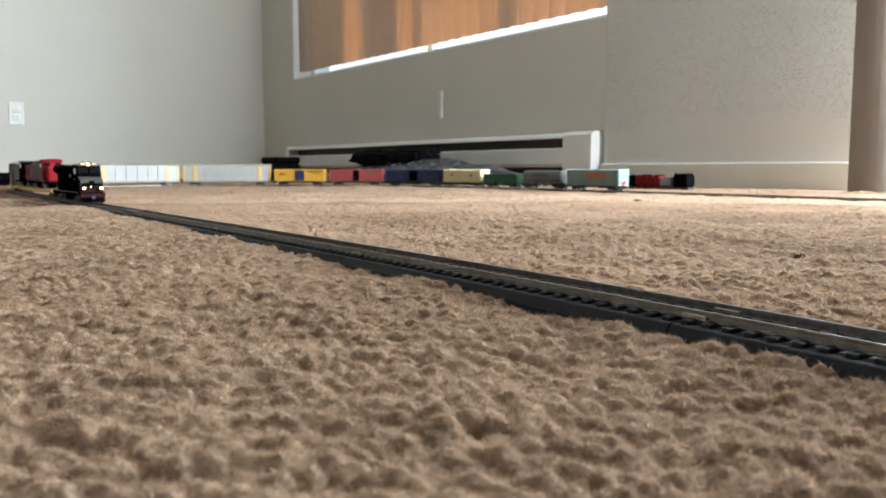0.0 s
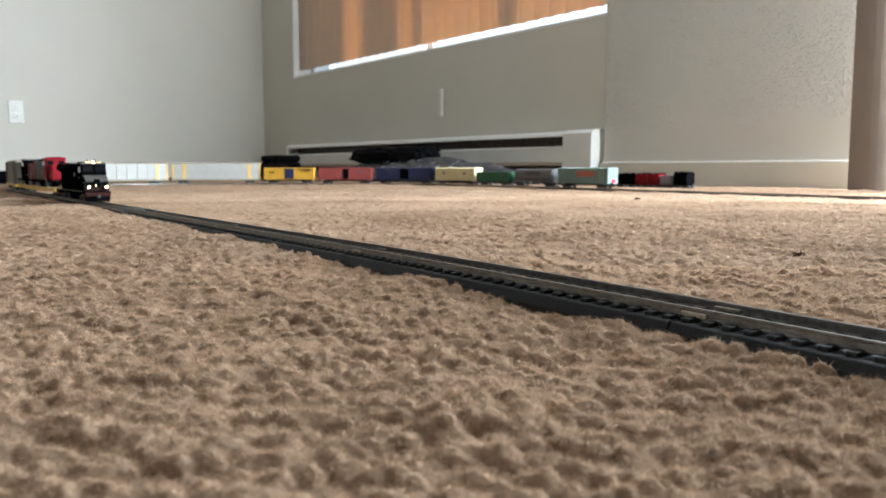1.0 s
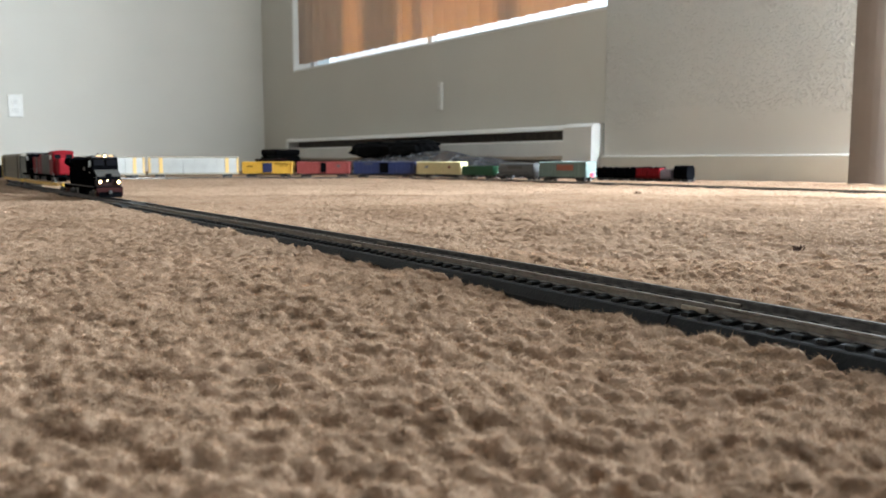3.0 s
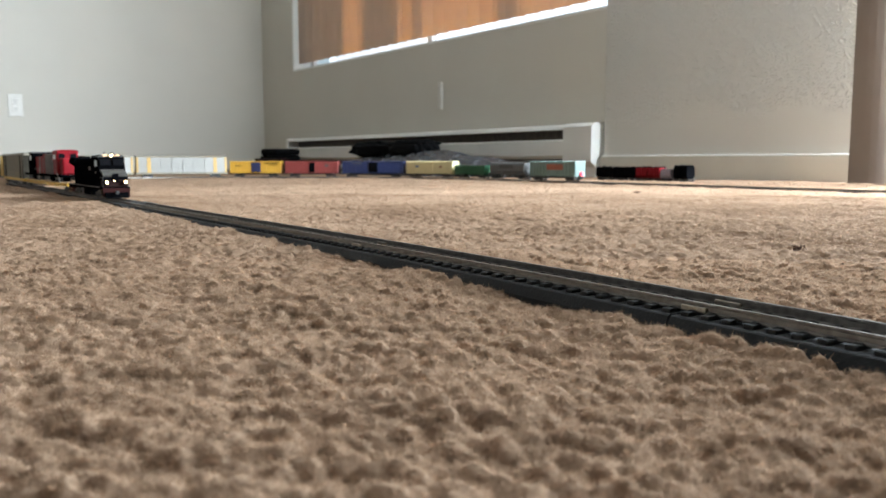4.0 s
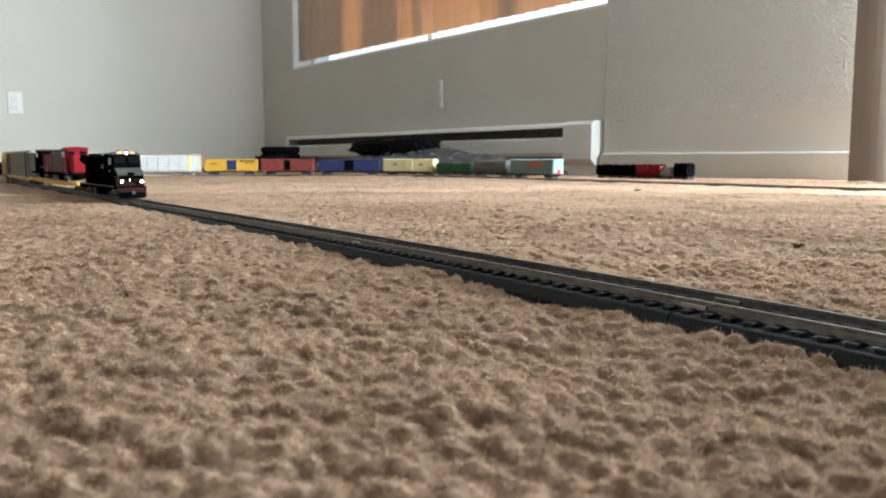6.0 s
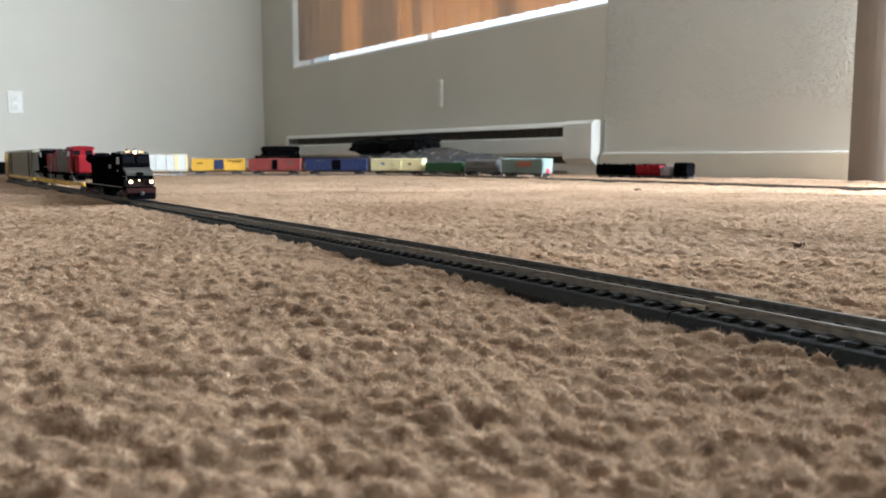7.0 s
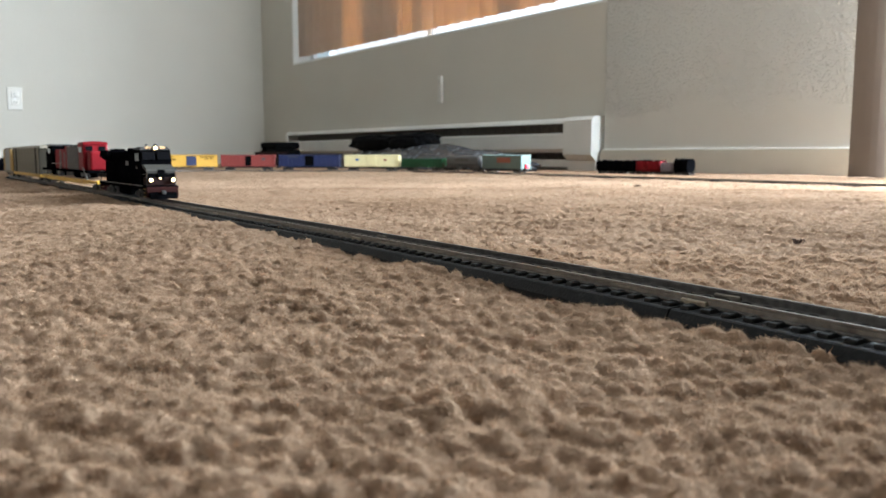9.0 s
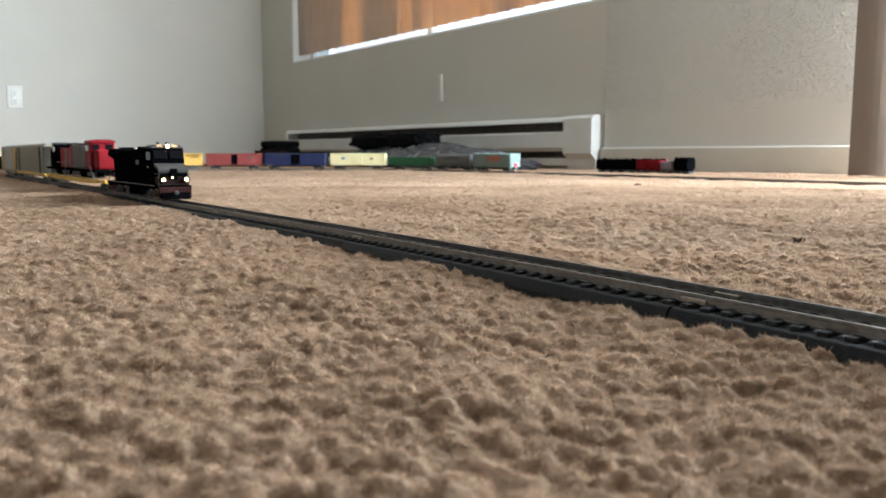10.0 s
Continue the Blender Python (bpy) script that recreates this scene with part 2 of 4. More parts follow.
def thing(name, label, category, group="", m=None):
    ob = new(name)
    ob.empty_display_size = 0.02
    if m is not None:
        ob.matrix_basis = m
    return tagged(ob, label, category, group)


def structure(name, bm, mat, label, category):
    return tagged(part(name, bm, mat), label, category, kind="structure")


# ---- the way of the track ----
RAIL_Z = 0.014
RADIUS = 0.4572
FAR_X, FAR_TURN = 1.3366, -3.1445
SECTION = 0.253
TURN_IN, TURN_ROUND = RADIUS * radians(49.46), RADIUS * radians(130.55)
LEGS = [(1.8218, 0.0), (TURN_IN, 1 / RADIUS), (0.3103, 0.0), (TURN_ROUND, 1 / RADIUS), (0.2559, 0.1157), (1.3386, 0.0), (3.0, -0.1349)]


def on_track(q):
    """Place and heading (radians, from +y, to the left) at q metres along the track."""
    x, y, h = FAR_X, 0.0, radians(FAR_TURN)
    if q < 0:
        return x - q * math.sin(h), y + q * math.cos(h), h
    for length, bend in LEGS:
        d = min(q, length)
        if bend:
            h2 = h + d * bend
            x += (math.cos(h2) - math.cos(h)) / bend
            y += (math.sin(h2) - math.sin(h)) / bend
            h = h2
        else:
            x, y = x - d * math.sin(h), y + d * math.cos(h)
        q -= d
        if q <= 1e-9:
            break
    return x, y, h


NEAR_Q = sum(leg[0] for leg in LEGS[:5])
BEND_Q = NEAR_Q + LEGS[5][0]
JOINT_Q, PLATE_Q = 5.482, 4.6

# ---- the room ----
X_E, Y_N, X_W, Y_S, TOP = 2.0, 4.6, -0.5, -4.0, 2.44
WIN = (1.83, 4.19, 0.561, 2.05)
DOOR = (-0.95, 0.985, 0.0, 2.05)


def walls():
    T = 0.14
    # east wall: window stretch set back 30 mm behind the stretch beside the door
    xi = X_E + 0.03
    bm = bmesh.new()
    xs = (xi + 2.17) / 2
    w = 2.17 - xi
    add_box(bm, (xs, (WIN[1] + Y_N + T) / 2, TOP / 2), (w, Y_N + T - WIN[1], TOP))
    add_box(bm, (xs, (WIN[0] + WIN[1]) / 2, WIN[2] / 2), (w, WIN[1] - WIN[0], WIN[2]))
    add_box(bm, (xs, (WIN[0] + WIN[1]) / 2, (WIN[3] + TOP) / 2), (w, WIN[1] - WIN[0], TOP - WIN[3]))
    structure("wall_east", bm, WALL, "cream painted wall below the blinded window", "wall")
    bm = bmesh.new()
    add_box(bm, ((X_E + 2.17) / 2, (DOOR[1] + WIN[0]) / 2, TOP / 2), (2.17 - X_E, WIN[0] - DOOR[1], TOP), 0.008, 2)
    structure("wall_east_pier", bm, STUCCO, "cream wall with sprayed texture and a smooth patched strip", "wall")
    bm = bmesh.new()
    add_box(bm, (2.085, (DOOR[0] + DOOR[1]) / 2, (DOOR[3] + TOP) / 2), (0.17, DOOR[1] - DOOR[0], TOP - DOOR[3]))
    add_box(bm, (2.085, (Y_S + DOOR[0]) / 2, TOP / 2), (0.17, DOOR[0] - Y_S, TOP))
    structure("wall_east_door", bm, WALL, "cream painted wall round the sliding door", "wall")
    structure("wall_north", box(((X_W + xi) / 2, Y_N + T / 2, TOP / 2), (xi - X_W, T, TOP)), WALL, "plain cream painted wall lit by daylight", "wall")
    # unseen walls, added dark, the west one close, to cut bounced light
    structure("wall_west", box((X_W - T / 2, (Y_N + Y_S) / 2, TOP / 2), (T, Y_N - Y_S + 2 * T, TOP)), DARK_WALL, "plain unseen wall, made dark to cut bounced light", "wall")
    structure("wall_south", box(((X_W + 2.17) / 2, Y_S - T / 2, TOP / 2), (2.17 - X_W, T, TOP)), DARK_WALL, "plain unseen wall, made dark to cut bounced light", "wall")
    structure("ceiling", box(((X_W + 2.17) / 2, (Y_N + Y_S) / 2, TOP + 0.06), (2.5 - X_W, Y_N - Y_S + 0.4, 0.12)), CEIL, "white sprayed ceiling", "ceiling")

    def skirting(name, c, s):
        bm = box(c, s)
        top = [e for e in bm.edges if all(v.co.z > c[2] for v in e.verts)]
        bmesh.ops.bevel(bm, geom=top, offset=0.004, segments=2, affect="EDGES")
        structure(name, bm, SKIRT, "painted wooden baseboard along the wall", "baseboard")
    skirting("baseboard", (X_E - 0.008, (DOOR[1] + 0.001 + WIN[0]) / 2, 0.036), (0.016, WIN[0] - DOOR[1] - 0.001, 0.082))
    # highlight above the baseboard, painted as a thin white strip
    structure("trim", box((X_E - 0.0045, (DOOR[1] + 0.001 + WIN[0]) / 2, 0.0795), (0.009, WIN[0] - DOOR[1] - 0.002, 0.0048), 0.0015), HIGHLIGHT, "white strip painted as a highlight along the baseboard top", "trim")
    skirting("baseboard", ((X_W + X_E) / 2, Y_N - 0.006, 0.036), (X_E - X_W, 0.012, 0.082))
    skirting("baseboard", (X_W + 0.006, 0.3, 0.036), (0.012, 8.5, 0.082))
    structure("ground", box((60, 2, -0.25), (120, 160, 0.1)), PATIO, "concrete patio ground outside", "ground")
    # outside, unseen: panels and partition added to stripe the sun on the blinds
    bm = bmesh.new()
    add_box(bm, (2.62, 3.33, 1.78), (0.06, 0.33, 2.04), 0.01)
    structure("sun_stripe_panel", bm, WOOD, "unseen brown wooden panel added to stripe sunlight on the blinds", "shade")
    structure("sun_stripe_panel", box((2.62, 2.4, 1.78), (0.06, 0.1, 2.04), 0.01), WOOD, "slim unseen brown wooden panel added to stripe sunlight on the blinds", "shade")
    # made-up beam for the panels to hang from
    structure("panel_beam", box((2.62, 3.0, 2.87), (0.12, 4.0, 0.14), 0.01), WOOD, "unseen brown wooden beam added to carry the shading panels", "beam")
    structure("sun_block_wall", box((2.62, 4.17, 1.3), (0.1, 1.0, 3.0), 0.01), WOOD, "unseen brown wooden partition added to shade the north end of the blinds", "partition")
    # unseen too, added to keep the sun off the door
    structure("sun_block_wall", box((3.2, 0.2, 1.6), (0.1, 3.0, 3.6), 0.01), WOOD, "unseen brown wooden partition added to keep sun off the door", "partition")


def window_and_door():
    y0, y1, z0, z1 = WIN
    w = tagged(new("window_1"), "wide aluminium window with a sunlit white sill", "window", kind="structure")
    part("window_sill", box((2.1, (y0 + y1) / 2, z0 + 0.006), (0.135, y1 - y0 - 0.002, 0.012), 0.003), WHITE, w)
    bm = bmesh.new()
    add_box(bm, (2.1, y1 - 0.006, (z0 + z1) / 2), (0.135, 0.01, z1 - z0 - 0.02), 0.002)
    part("jamb", bm, WHITE, w)
    part("jamb", box((2.1, y0 + 0.006, (z0 + z1) / 2), (0.135, 0.01, z1 - z0 - 0.02), 0.002), WHITE, w)
    bm = bmesh.new()
    for yy in (y0 + 0.03, (y0 + y1) / 2, y1 - 0.03):
        add_box(bm, (2.15, yy, (z0 + z1) / 2), (0.03, 0.04, z1 - z0 - 0.03), 0.003)
    for zz in (z0 + 0.012, z1 - 0.03):
        add_box(bm, (2.15, (y0 + y1) / 2, zz), (0.028, y1 - y0 - 0.03, 0.022), 0.003)
    part("window_frame", bm, ALU, w)
    for k in (0, 1):
        p = part("pane", box((2.15, y0 + (y1 - y0) * (0.25 + 0.5 * k), (z0 + z1) / 2), (0.005, (y1 - y0) / 2 - 0.06, z1 - z0 - 0.08)), GLASS, w)
        p.visible_shadow = False
    d = tagged(new("door_1"), "sliding glass patio door behind vertical blinds", "door", kind="structure")
    y0, y1, z0, z1 = DOOR
    bm = bmesh.new()
    for yy in (y0 + 0.025, (y0 + y1) / 2, y1 - 0.025):
        add_box(bm, (2.12, yy, z1 / 2), (0.04, 0.05, z1), 0.003)
    for zz in (0.02, z1 - 0.025):
        add_box(bm, (2.12, (y0 + y1) / 2, zz), (0.038, y1 - y0 - 0.06, 0.045), 0.003)
    part("door_frame", bm, ALU, d)
    for k in (0, 1):
        p = part("pane", box((2.12, y0 + (y1 - y0) * (0.25 + 0.5 * k), z1 / 2), (0.005, (y1 - y0) / 2 - 0.06, z1 - 0.1)), GLASS, d)
        p.visible_shadow = False


def slat_mesh(width, z0, z1, mat):
    bm = bmesh.new()
    prof = []
    n = 6
    for i in range(n + 1):
        a = i / n * 2 - 1
        prof.append((a * width / 2, 0.006 * (1 - a * a)))
    prof += [(a, b + 0.0012) for a, b in prof[::-1]]
    add_prism(bm, prof, "z", z0, z1)
    return mesh_of("slat", bm, mat)


def blinds():
    b = thing("vertical_blind", "closed beige vinyl vertical blinds with sun shining through", "blinds", "vertical blinds")
    part("headrail", box((2.075, 2.96, 2.03), (0.04, 2.24, 0.035), 0.003), PLASTIC_W, b)
    me = slat_mesh(0.089, WIN[2] + 0.046, 2.012, BLIND)
    n = 29
    for i in range(n):
        y = 1.875 + i * (4.13 - 1.875) / (n - 1)
        shared("slat", me, b, Matrix.Translation((2.075, y, 0)) @ Euler((0, 0, radians(90 + 14 + random.uniform(-4, 4)))).to_matrix().to_4x4())
    b = thing("vertical_blind", "vinyl vertical blinds drawn back beside the sliding door, coloured as shaded", "blinds", "vertical blinds")
    part("headrail", box((1.9, 0.02, 2.1), (0.04, 1.98, 0.04), 0.003), PLASTIC_W, b)
    me = slat_mesh(0.089, 0.005, 2.08, BLIND_SHADED)
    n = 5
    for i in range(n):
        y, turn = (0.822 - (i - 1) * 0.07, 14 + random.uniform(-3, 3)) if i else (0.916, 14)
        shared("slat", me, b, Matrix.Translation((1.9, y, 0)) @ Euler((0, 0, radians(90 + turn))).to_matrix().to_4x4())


def heater():
    h = thing("baseboard_heater", "long white enamelled baseboard heater with dark slots", "heater")
    y0, y1, xb, d = 1.845, 4.15, 2.028, 0.068
    xf = xb - d
    ya, yb = y0 + 0.13, y1 - 0.03
    part("back_panel", box((xb - 0.004, (y0 + y1) / 2, 0.1), (0.006, y1 - y0 - 0.01, 0.17)), HEATER_INSIDE, h)
    part("top_cover", prism([(xb - 0.001, 0.19), (xb - 0.001, 0.181), (xf + 0.02, 0.177), (xf + 0.004, 0.168), (xf, 0.17), (xf + 0.004, 0.178), (xf + 0.016, 0.186)], "y", ya, yb), HEATER, h)
    part("front_panel", prism([(xf, 0.13), (xf, 0.082), (xf + 0.012, 0.07), (xf + 0.015, 0.072), (xf + 0.004, 0.084), (xf + 0.004, 0.128), (xf + 0.012, 0.134), (xf + 0.01, 0.137)], "y", ya, yb), HEATER, h)
    part("base_rail", prism([(xf + 0.022, 0.046), (xf + 0.022, 0.02), (xf + 0.026, 0.02), (xf + 0.026, 0.046)], "y", ya, yb), HEATER, h)
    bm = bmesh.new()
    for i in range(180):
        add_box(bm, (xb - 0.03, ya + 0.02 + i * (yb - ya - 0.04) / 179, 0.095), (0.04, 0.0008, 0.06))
    tagged(part("fin_block", bm, HEATER_INSIDE, h), kind="stuff")
    cap = [(xb, 0.19), (xf + 0.016, 0.19), (xf - 0.002, 0.178), (xf - 0.002, 0.062), (xf + 0.022, 0.042), (xf + 0.022, 0.004), (xb, 0.004)]
    part("end_cap", prism(cap, "y", y0, ya), HEATER, h, "plain white end cover")
    part("end_cap", prism(cap, "y", yb, y1), HEATER, h, "plain white end cover")


def outlet(m):
    o = thing("wall_outlet", "white plastic double wall outlet", "outlet", "wall outlets", m)
    part("plate", box((0, -0.003, 0), (0.07, 0.006, 0.114), 0.0025, 2), PLASTIC_W, o)
    for z in (-0.02, 0.02):
        s = part("socket", box((0, -0.007, z), (0.033, 0.003, 0.027), 0.001), PLASTIC_W, o)
        bm = bmesh.new()
        add_box(bm, (-0.006, -0.0087, z + 0.003), (0.0015, 0.001, 0.008))
        add_box(bm, (0.006, -0.0087, z + 0.003), (0.0015, 0.001, 0.007))
        add_cyl(bm, (0, -0.0087, z - 0.007), 0.002, 0.001, "y", 8)
        part("slot", bm, SLOT, s)
    part("screw", cyl((0, -0.0065, 0), 0.003, 0.002, "y", 10), ALU, o)
    return o


def wall_plate(m):
    o = thing("wall_plate", "narrow blank white plastic wall plate", "wall plate", m=m)
    part("plate", box((0, -0.006, 0), (0.026, 0.012, 0.114), 0.003, 2), PLASTIC_W, o)
    for z in (-0.045, 0.045):
        part("screw", cyl((0, -0.0122, z), 0.0025, 0.001, "y", 10), ALU, o)


walls()
window_and_door()
blinds()
heater()
wall_plate(pose(2.03, 2.775, 0.337, 0, 0, -90))
outlet(pose(0.685, Y_N, 0.345, 0, 0, 0))

# ---- track ----


def track_parts(root, length, bend, plates=False):
    """A piece of track from the origin along +y, on its grey roadbed."""
    n = 1 if not bend else 8

    def sweep(prof, lo=0.0):
        bm = bmesh.new()
        rings = []
        for i in range(n + 1):
            d = lo + (length - 2 * lo) * i / n
            if bend:
                h = d * bend
                px, py = (math.cos(h) - 1) / bend, math.sin(h) / bend
            else:
                h, px, py = 0.0, 0.0, d
            rings.append([bm.verts.new((px + a * math.cos(h), py + a * math.sin(h), b)) for a, b in prof])
        k = len(prof)
        for r0, r1 in zip(rings, rings[1:]):
            for i in range(k):
                bm.faces.new((r0[i], r0[(i + 1) % k], r1[(i + 1) % k], r1[i]))
        bm.faces.new(rings[0][::-1])
        bm.faces.new(rings[-1])
        bmesh.ops.recalc_face_normals(bm, faces=bm.faces[:])
        return bm
    part("roadbed", sweep([(-0.0215, -0.010), (-0.0195, 0.003), (-0.0173, 0.0071), (-0.0166, 0.0075), (0.0166, 0.0075), (0.0173, 0.0071), (0.0195, 0.003), (0.0215, -0.010)], 0.0005), ROADBED, root)
    g = 0.0165 / 2
    for s in (-1, 1):
        c = s * (g + 0.0006)
        prof = [(-0.0013, 0.0084), (0.0013, 0.0084), (0.0013, 0.0089), (0.0004, 0.0094), (0.0004, 0.0109), (0.0007, 0.0112), (0.0007, 0.012), (-0.0007, 0.012), (-0.0007, 0.0112), (-0.0004, 0.0109), (-0.0004, 0.0094), (-0.0013, 0.0089)]
        part("rail", sweep([(c + a, b) for a, b in prof]), RAIL, root)
        bm = bmesh.new()
        add_box(bm, (c, 0.004, 0.0095), (0.0029, 0.011, 0.0020), 0.0003)
        part("rail_joiner", bm, BRIGHT, root, "bright metal rail joiner")
    count = 30
    me = TIE_MESH
    for i in range(count):
        d = length * (i + 0.5) / count
        if bend:
            h = d * bend
            m = Matrix.Translation(((math.cos(h) - 1) / bend, math.sin(h) / bend, 0)) @ Matrix.Rotation(h, 4, "Z")
        else:
            m = Matrix.Translation((0, d, 0))
        shared("tie", me, root, m)
    if plates:
        part("ramp_plate", prism([(0.13, 0.0085), (0.16, 0.0118), (0.215, 0.0118), (0.245, 0.0085)], "x", -0.0065, 0.0085), ROADBED, root, "grey ramped plate between the rails")
        for s in (-1, 1):
            x0, x1 = sorted((s * 0.0112, s * 0.0212))
            part("ramp_plate", prism([(0.13, 0.005), (0.16, 0.0105), (0.215, 0.0105), (0.245, 0.005)], "x", x0, x1), ROADBED, root, "grey ramped plate beside the rails")


def tie_mesh():
    bm = box((0, 0, 0.0080), (0.0295, 0.0036, 0.0019), 0.0003)
    for s in (-1, 1):
        for e in (-1, 1):
            add_box(bm, (s * 0.00885 + e * 0.0018, 0, 0.0087), (0.0012, 0.0022, 0.0009))
    return mesh_of("tie", bm, TIE)


TIE_MESH = tie_mesh()


def lay_track():
    kinds = {}

    def put(q, length, bend, plates=False):
        """Lay one section from q metres on; alike sections share their meshes."""
        x, y, h = on_track(q)
        m = pose(x, y, 0.002, 0, 0, math.degrees(h))
        key = (round(length, 4), round(bend, 3), plates)
        if key in kinds:
            copy_thing(kinds[key], m)
            return
        if plates:
            ob = thing("rerailer_track", "track section with grey ramped rerailer plates", "model track", "track sections", m)
        elif bend > 1:
            ob = thing("curved_track_section", "curved dark model track on grey plastic roadbed", "model track", "track sections", m)
        else:
            ob = thing("track_section", "dark model track on grey plastic roadbed over carpet", "model track", "track sections", m)
        track_parts(ob, length, bend, plates=plates)
        kinds[key] = ob

    q = LEGS[0][0]
    for i in range(11):
        q -= SECTION
        put(q, SECTION, 0.0)
    q = LEGS[0][0]
    for (length, bend), count in zip(LEGS[1:5], (2, 1, 5, 1)):
        for i in range(count):
            put(q, length / count, bend)
            q += length / count
    # the long near side, its joints set by the one nearest the eye
    first = (JOINT_Q - NEAR_Q) % SECTION
    put(NEAR_Q, first, 0.0)
    q = NEAR_Q + first
    while q < JOINT_Q + 3.5 * SECTION:
        put(q, SECTION, 0.0 if q + 0.5 * SECTION < BEND_Q else LEGS[6][1], abs(q + 0.5 * SECTION - PLATE_Q) < 0.5 * SECTION)
        q += SECTION


lay_track()

# ---- rolling stock: local +y is forward, z = 0 on the rails ----


def truck_parts(root, y, wheelbase=0.0205, axles=2, r=0.0048, mat=None):
    bm = bmesh.new()
    half = wheelbase * (axles - 1) / 2
    for s in (-1, 1):
        add_prism(bm, [(y - half - 0.004, 0.0035), (y - half - 0.004, 0.0075), (y - half * 0.4, 0.0095), (y + half * 0.4, 0.0095), (y + half + 0.004, 0.0075), (y + half + 0.004, 0.0035), (y + half * 0.35, 0.002), (y - half * 0.35, 0.002)], "x", *sorted((s * 0.0105, s * 0.0128)))
        for k in range(axles):
            add_cyl(bm, (s * 0.0132, y - half + k * wheelbase, 0.0052), 0.0021, 0.0014, "x", 8)
    add_box(bm, (0, y, 0.0075), (0.022, 0.007, 0.0085))
    t = part("truck", bm, mat or TRUCK, root)
    for k in range(axles):
        yy = y - half + k * wheelbase
        bm = bmesh.new()
        for s in (-1, 1):
            add_cyl(bm, (s * 0.0083, yy, r), r, 0.0022, "x", 16)
            add_cyl(bm, (s * 0.007, yy, r), r + 0.0006, 0.0006, "x", 16)
        add_cyl(bm, (0, yy, r), 0.0012, 0.016, "x", 8)
        part("wheelset", bm, WHEEL, t)


def coupler_parts(root, L, z=0.0085):
    for s in (-1, 1):
        bm = box((0, s * (L / 2 + 0.002), z), (0.003, 0.008, 0.003), 0.0005)
        add_box(bm, (0.001, s * (L / 2 + 0.0055), z), (0.0045, 0.003, 0.0045), 0.0008)
        part("coupler", bm, TRUCK, root)


def ladder(root, x, y, z0, z1, mat):
    bm = bmesh.new()
    for e in (-1, 1):
        add_box(bm, (x, y + e * 0.0025, (z0 + z1) / 2), (0.0006, 0.0006, z1 - z0))
    for i in range(6):
        add_box(bm, (x, y, z0 + (z1 - z0) * (i + 0.5) / 6), (0.0006, 0.005, 0.0006))
    part("ladder", bm, mat, root)


def boxcar(name, label, L, mat, door, marks=(), door_w=0.028, top=0.0462, roof=None, ribs=True, end_mat=None):
    c = thing(name, label, "freight car", "freight train cars")
    part("body", box((0, 0, (0.011 + top) / 2), (0.0335, L - 0.012, top - 0.011), 0.0008), mat, c)
    rm = roof or mat
    bm = prism([(-0.0178, top), (0.0178, top), (0.0178, top + 0.0008), (0, top + 0.0026), (-0.0178, top + 0.0008)], "y", -(L - 0.012) / 2, (L - 0.012) / 2)
    n = 12
    for i in range(n + 1):
        add_box(bm, (0, -(L - 0.014) / 2 + (L - 0.014) * i / n, top + 0.0014), (0.034, 0.0012, 0.0022))
    part("roof", bm, rm, c)
    for s in (-1, 1):
        x = s * 0.01735
        if door:
            d = part("sliding_door", box((x + s * 0.0004, 0.002 * s, (0.013 + top) / 2), (0.0016, door_w, top - 0.016), 0.0003), door, c)
            bm = bmesh.new()
            for k in range(5):
                add_box(bm, (x + s * 0.0014, 0.002 * s, 0.016 + k * (top - 0.02) / 4.6), (0.0006, door_w - 0.002, 0.0012))
            part("door_rib", bm, door, d)
            part("door_rail", box((x + s * 0.0008, 0.008 * s, 0.0128), (0.0014, door_w * 2, 0.001)), mat, c)
        if ribs:
            me = mesh_of("side_rib", box((0, 0, (0.012 + top) / 2), (0.0008, 0.0011, top - 0.013)), mat)
            for i in range(15):
                yy = -(L - 0.016) / 2 + (L - 0.016) * i / 14
                if abs(yy) > door_w / 2 + 0.004:
                    shared("side_rib", me, c, Matrix.Translation((x - s * 0.0002, yy, 0)))
        for (yy, zz, w, h, mm) in marks:
            part("lettering_bar", box((x + s * 0.0003, s * yy, zz), (0.0003, w, h)), mm, c, "unreadable lettering as a plain bar")
        ladder(c, s * 0.0176, s * (L / 2 - 0.011), 0.008, top, mat)
    for s in (-1, 1):
        if s < 0:
            me = mesh_of("end_rib", box((0, 0, 0), (0.03, 0.0014, 0.0026), 0.0005), end_mat or mat)
        for k in range(6):
            shared("end_rib", me, c, Matrix.Translation((0, s * (L / 2 - 0.0058), 0.016 + k * (top - 0.019) / 5.5)))
        truck_parts(c, s * (L / 2 - 0.032))
    part("underframe", box((0, 0, 0.0095), (0.022, L - 0.07, 0.004), 0.0005), TRUCK, c)
    coupler_parts(c, L - 0.012)
    return c


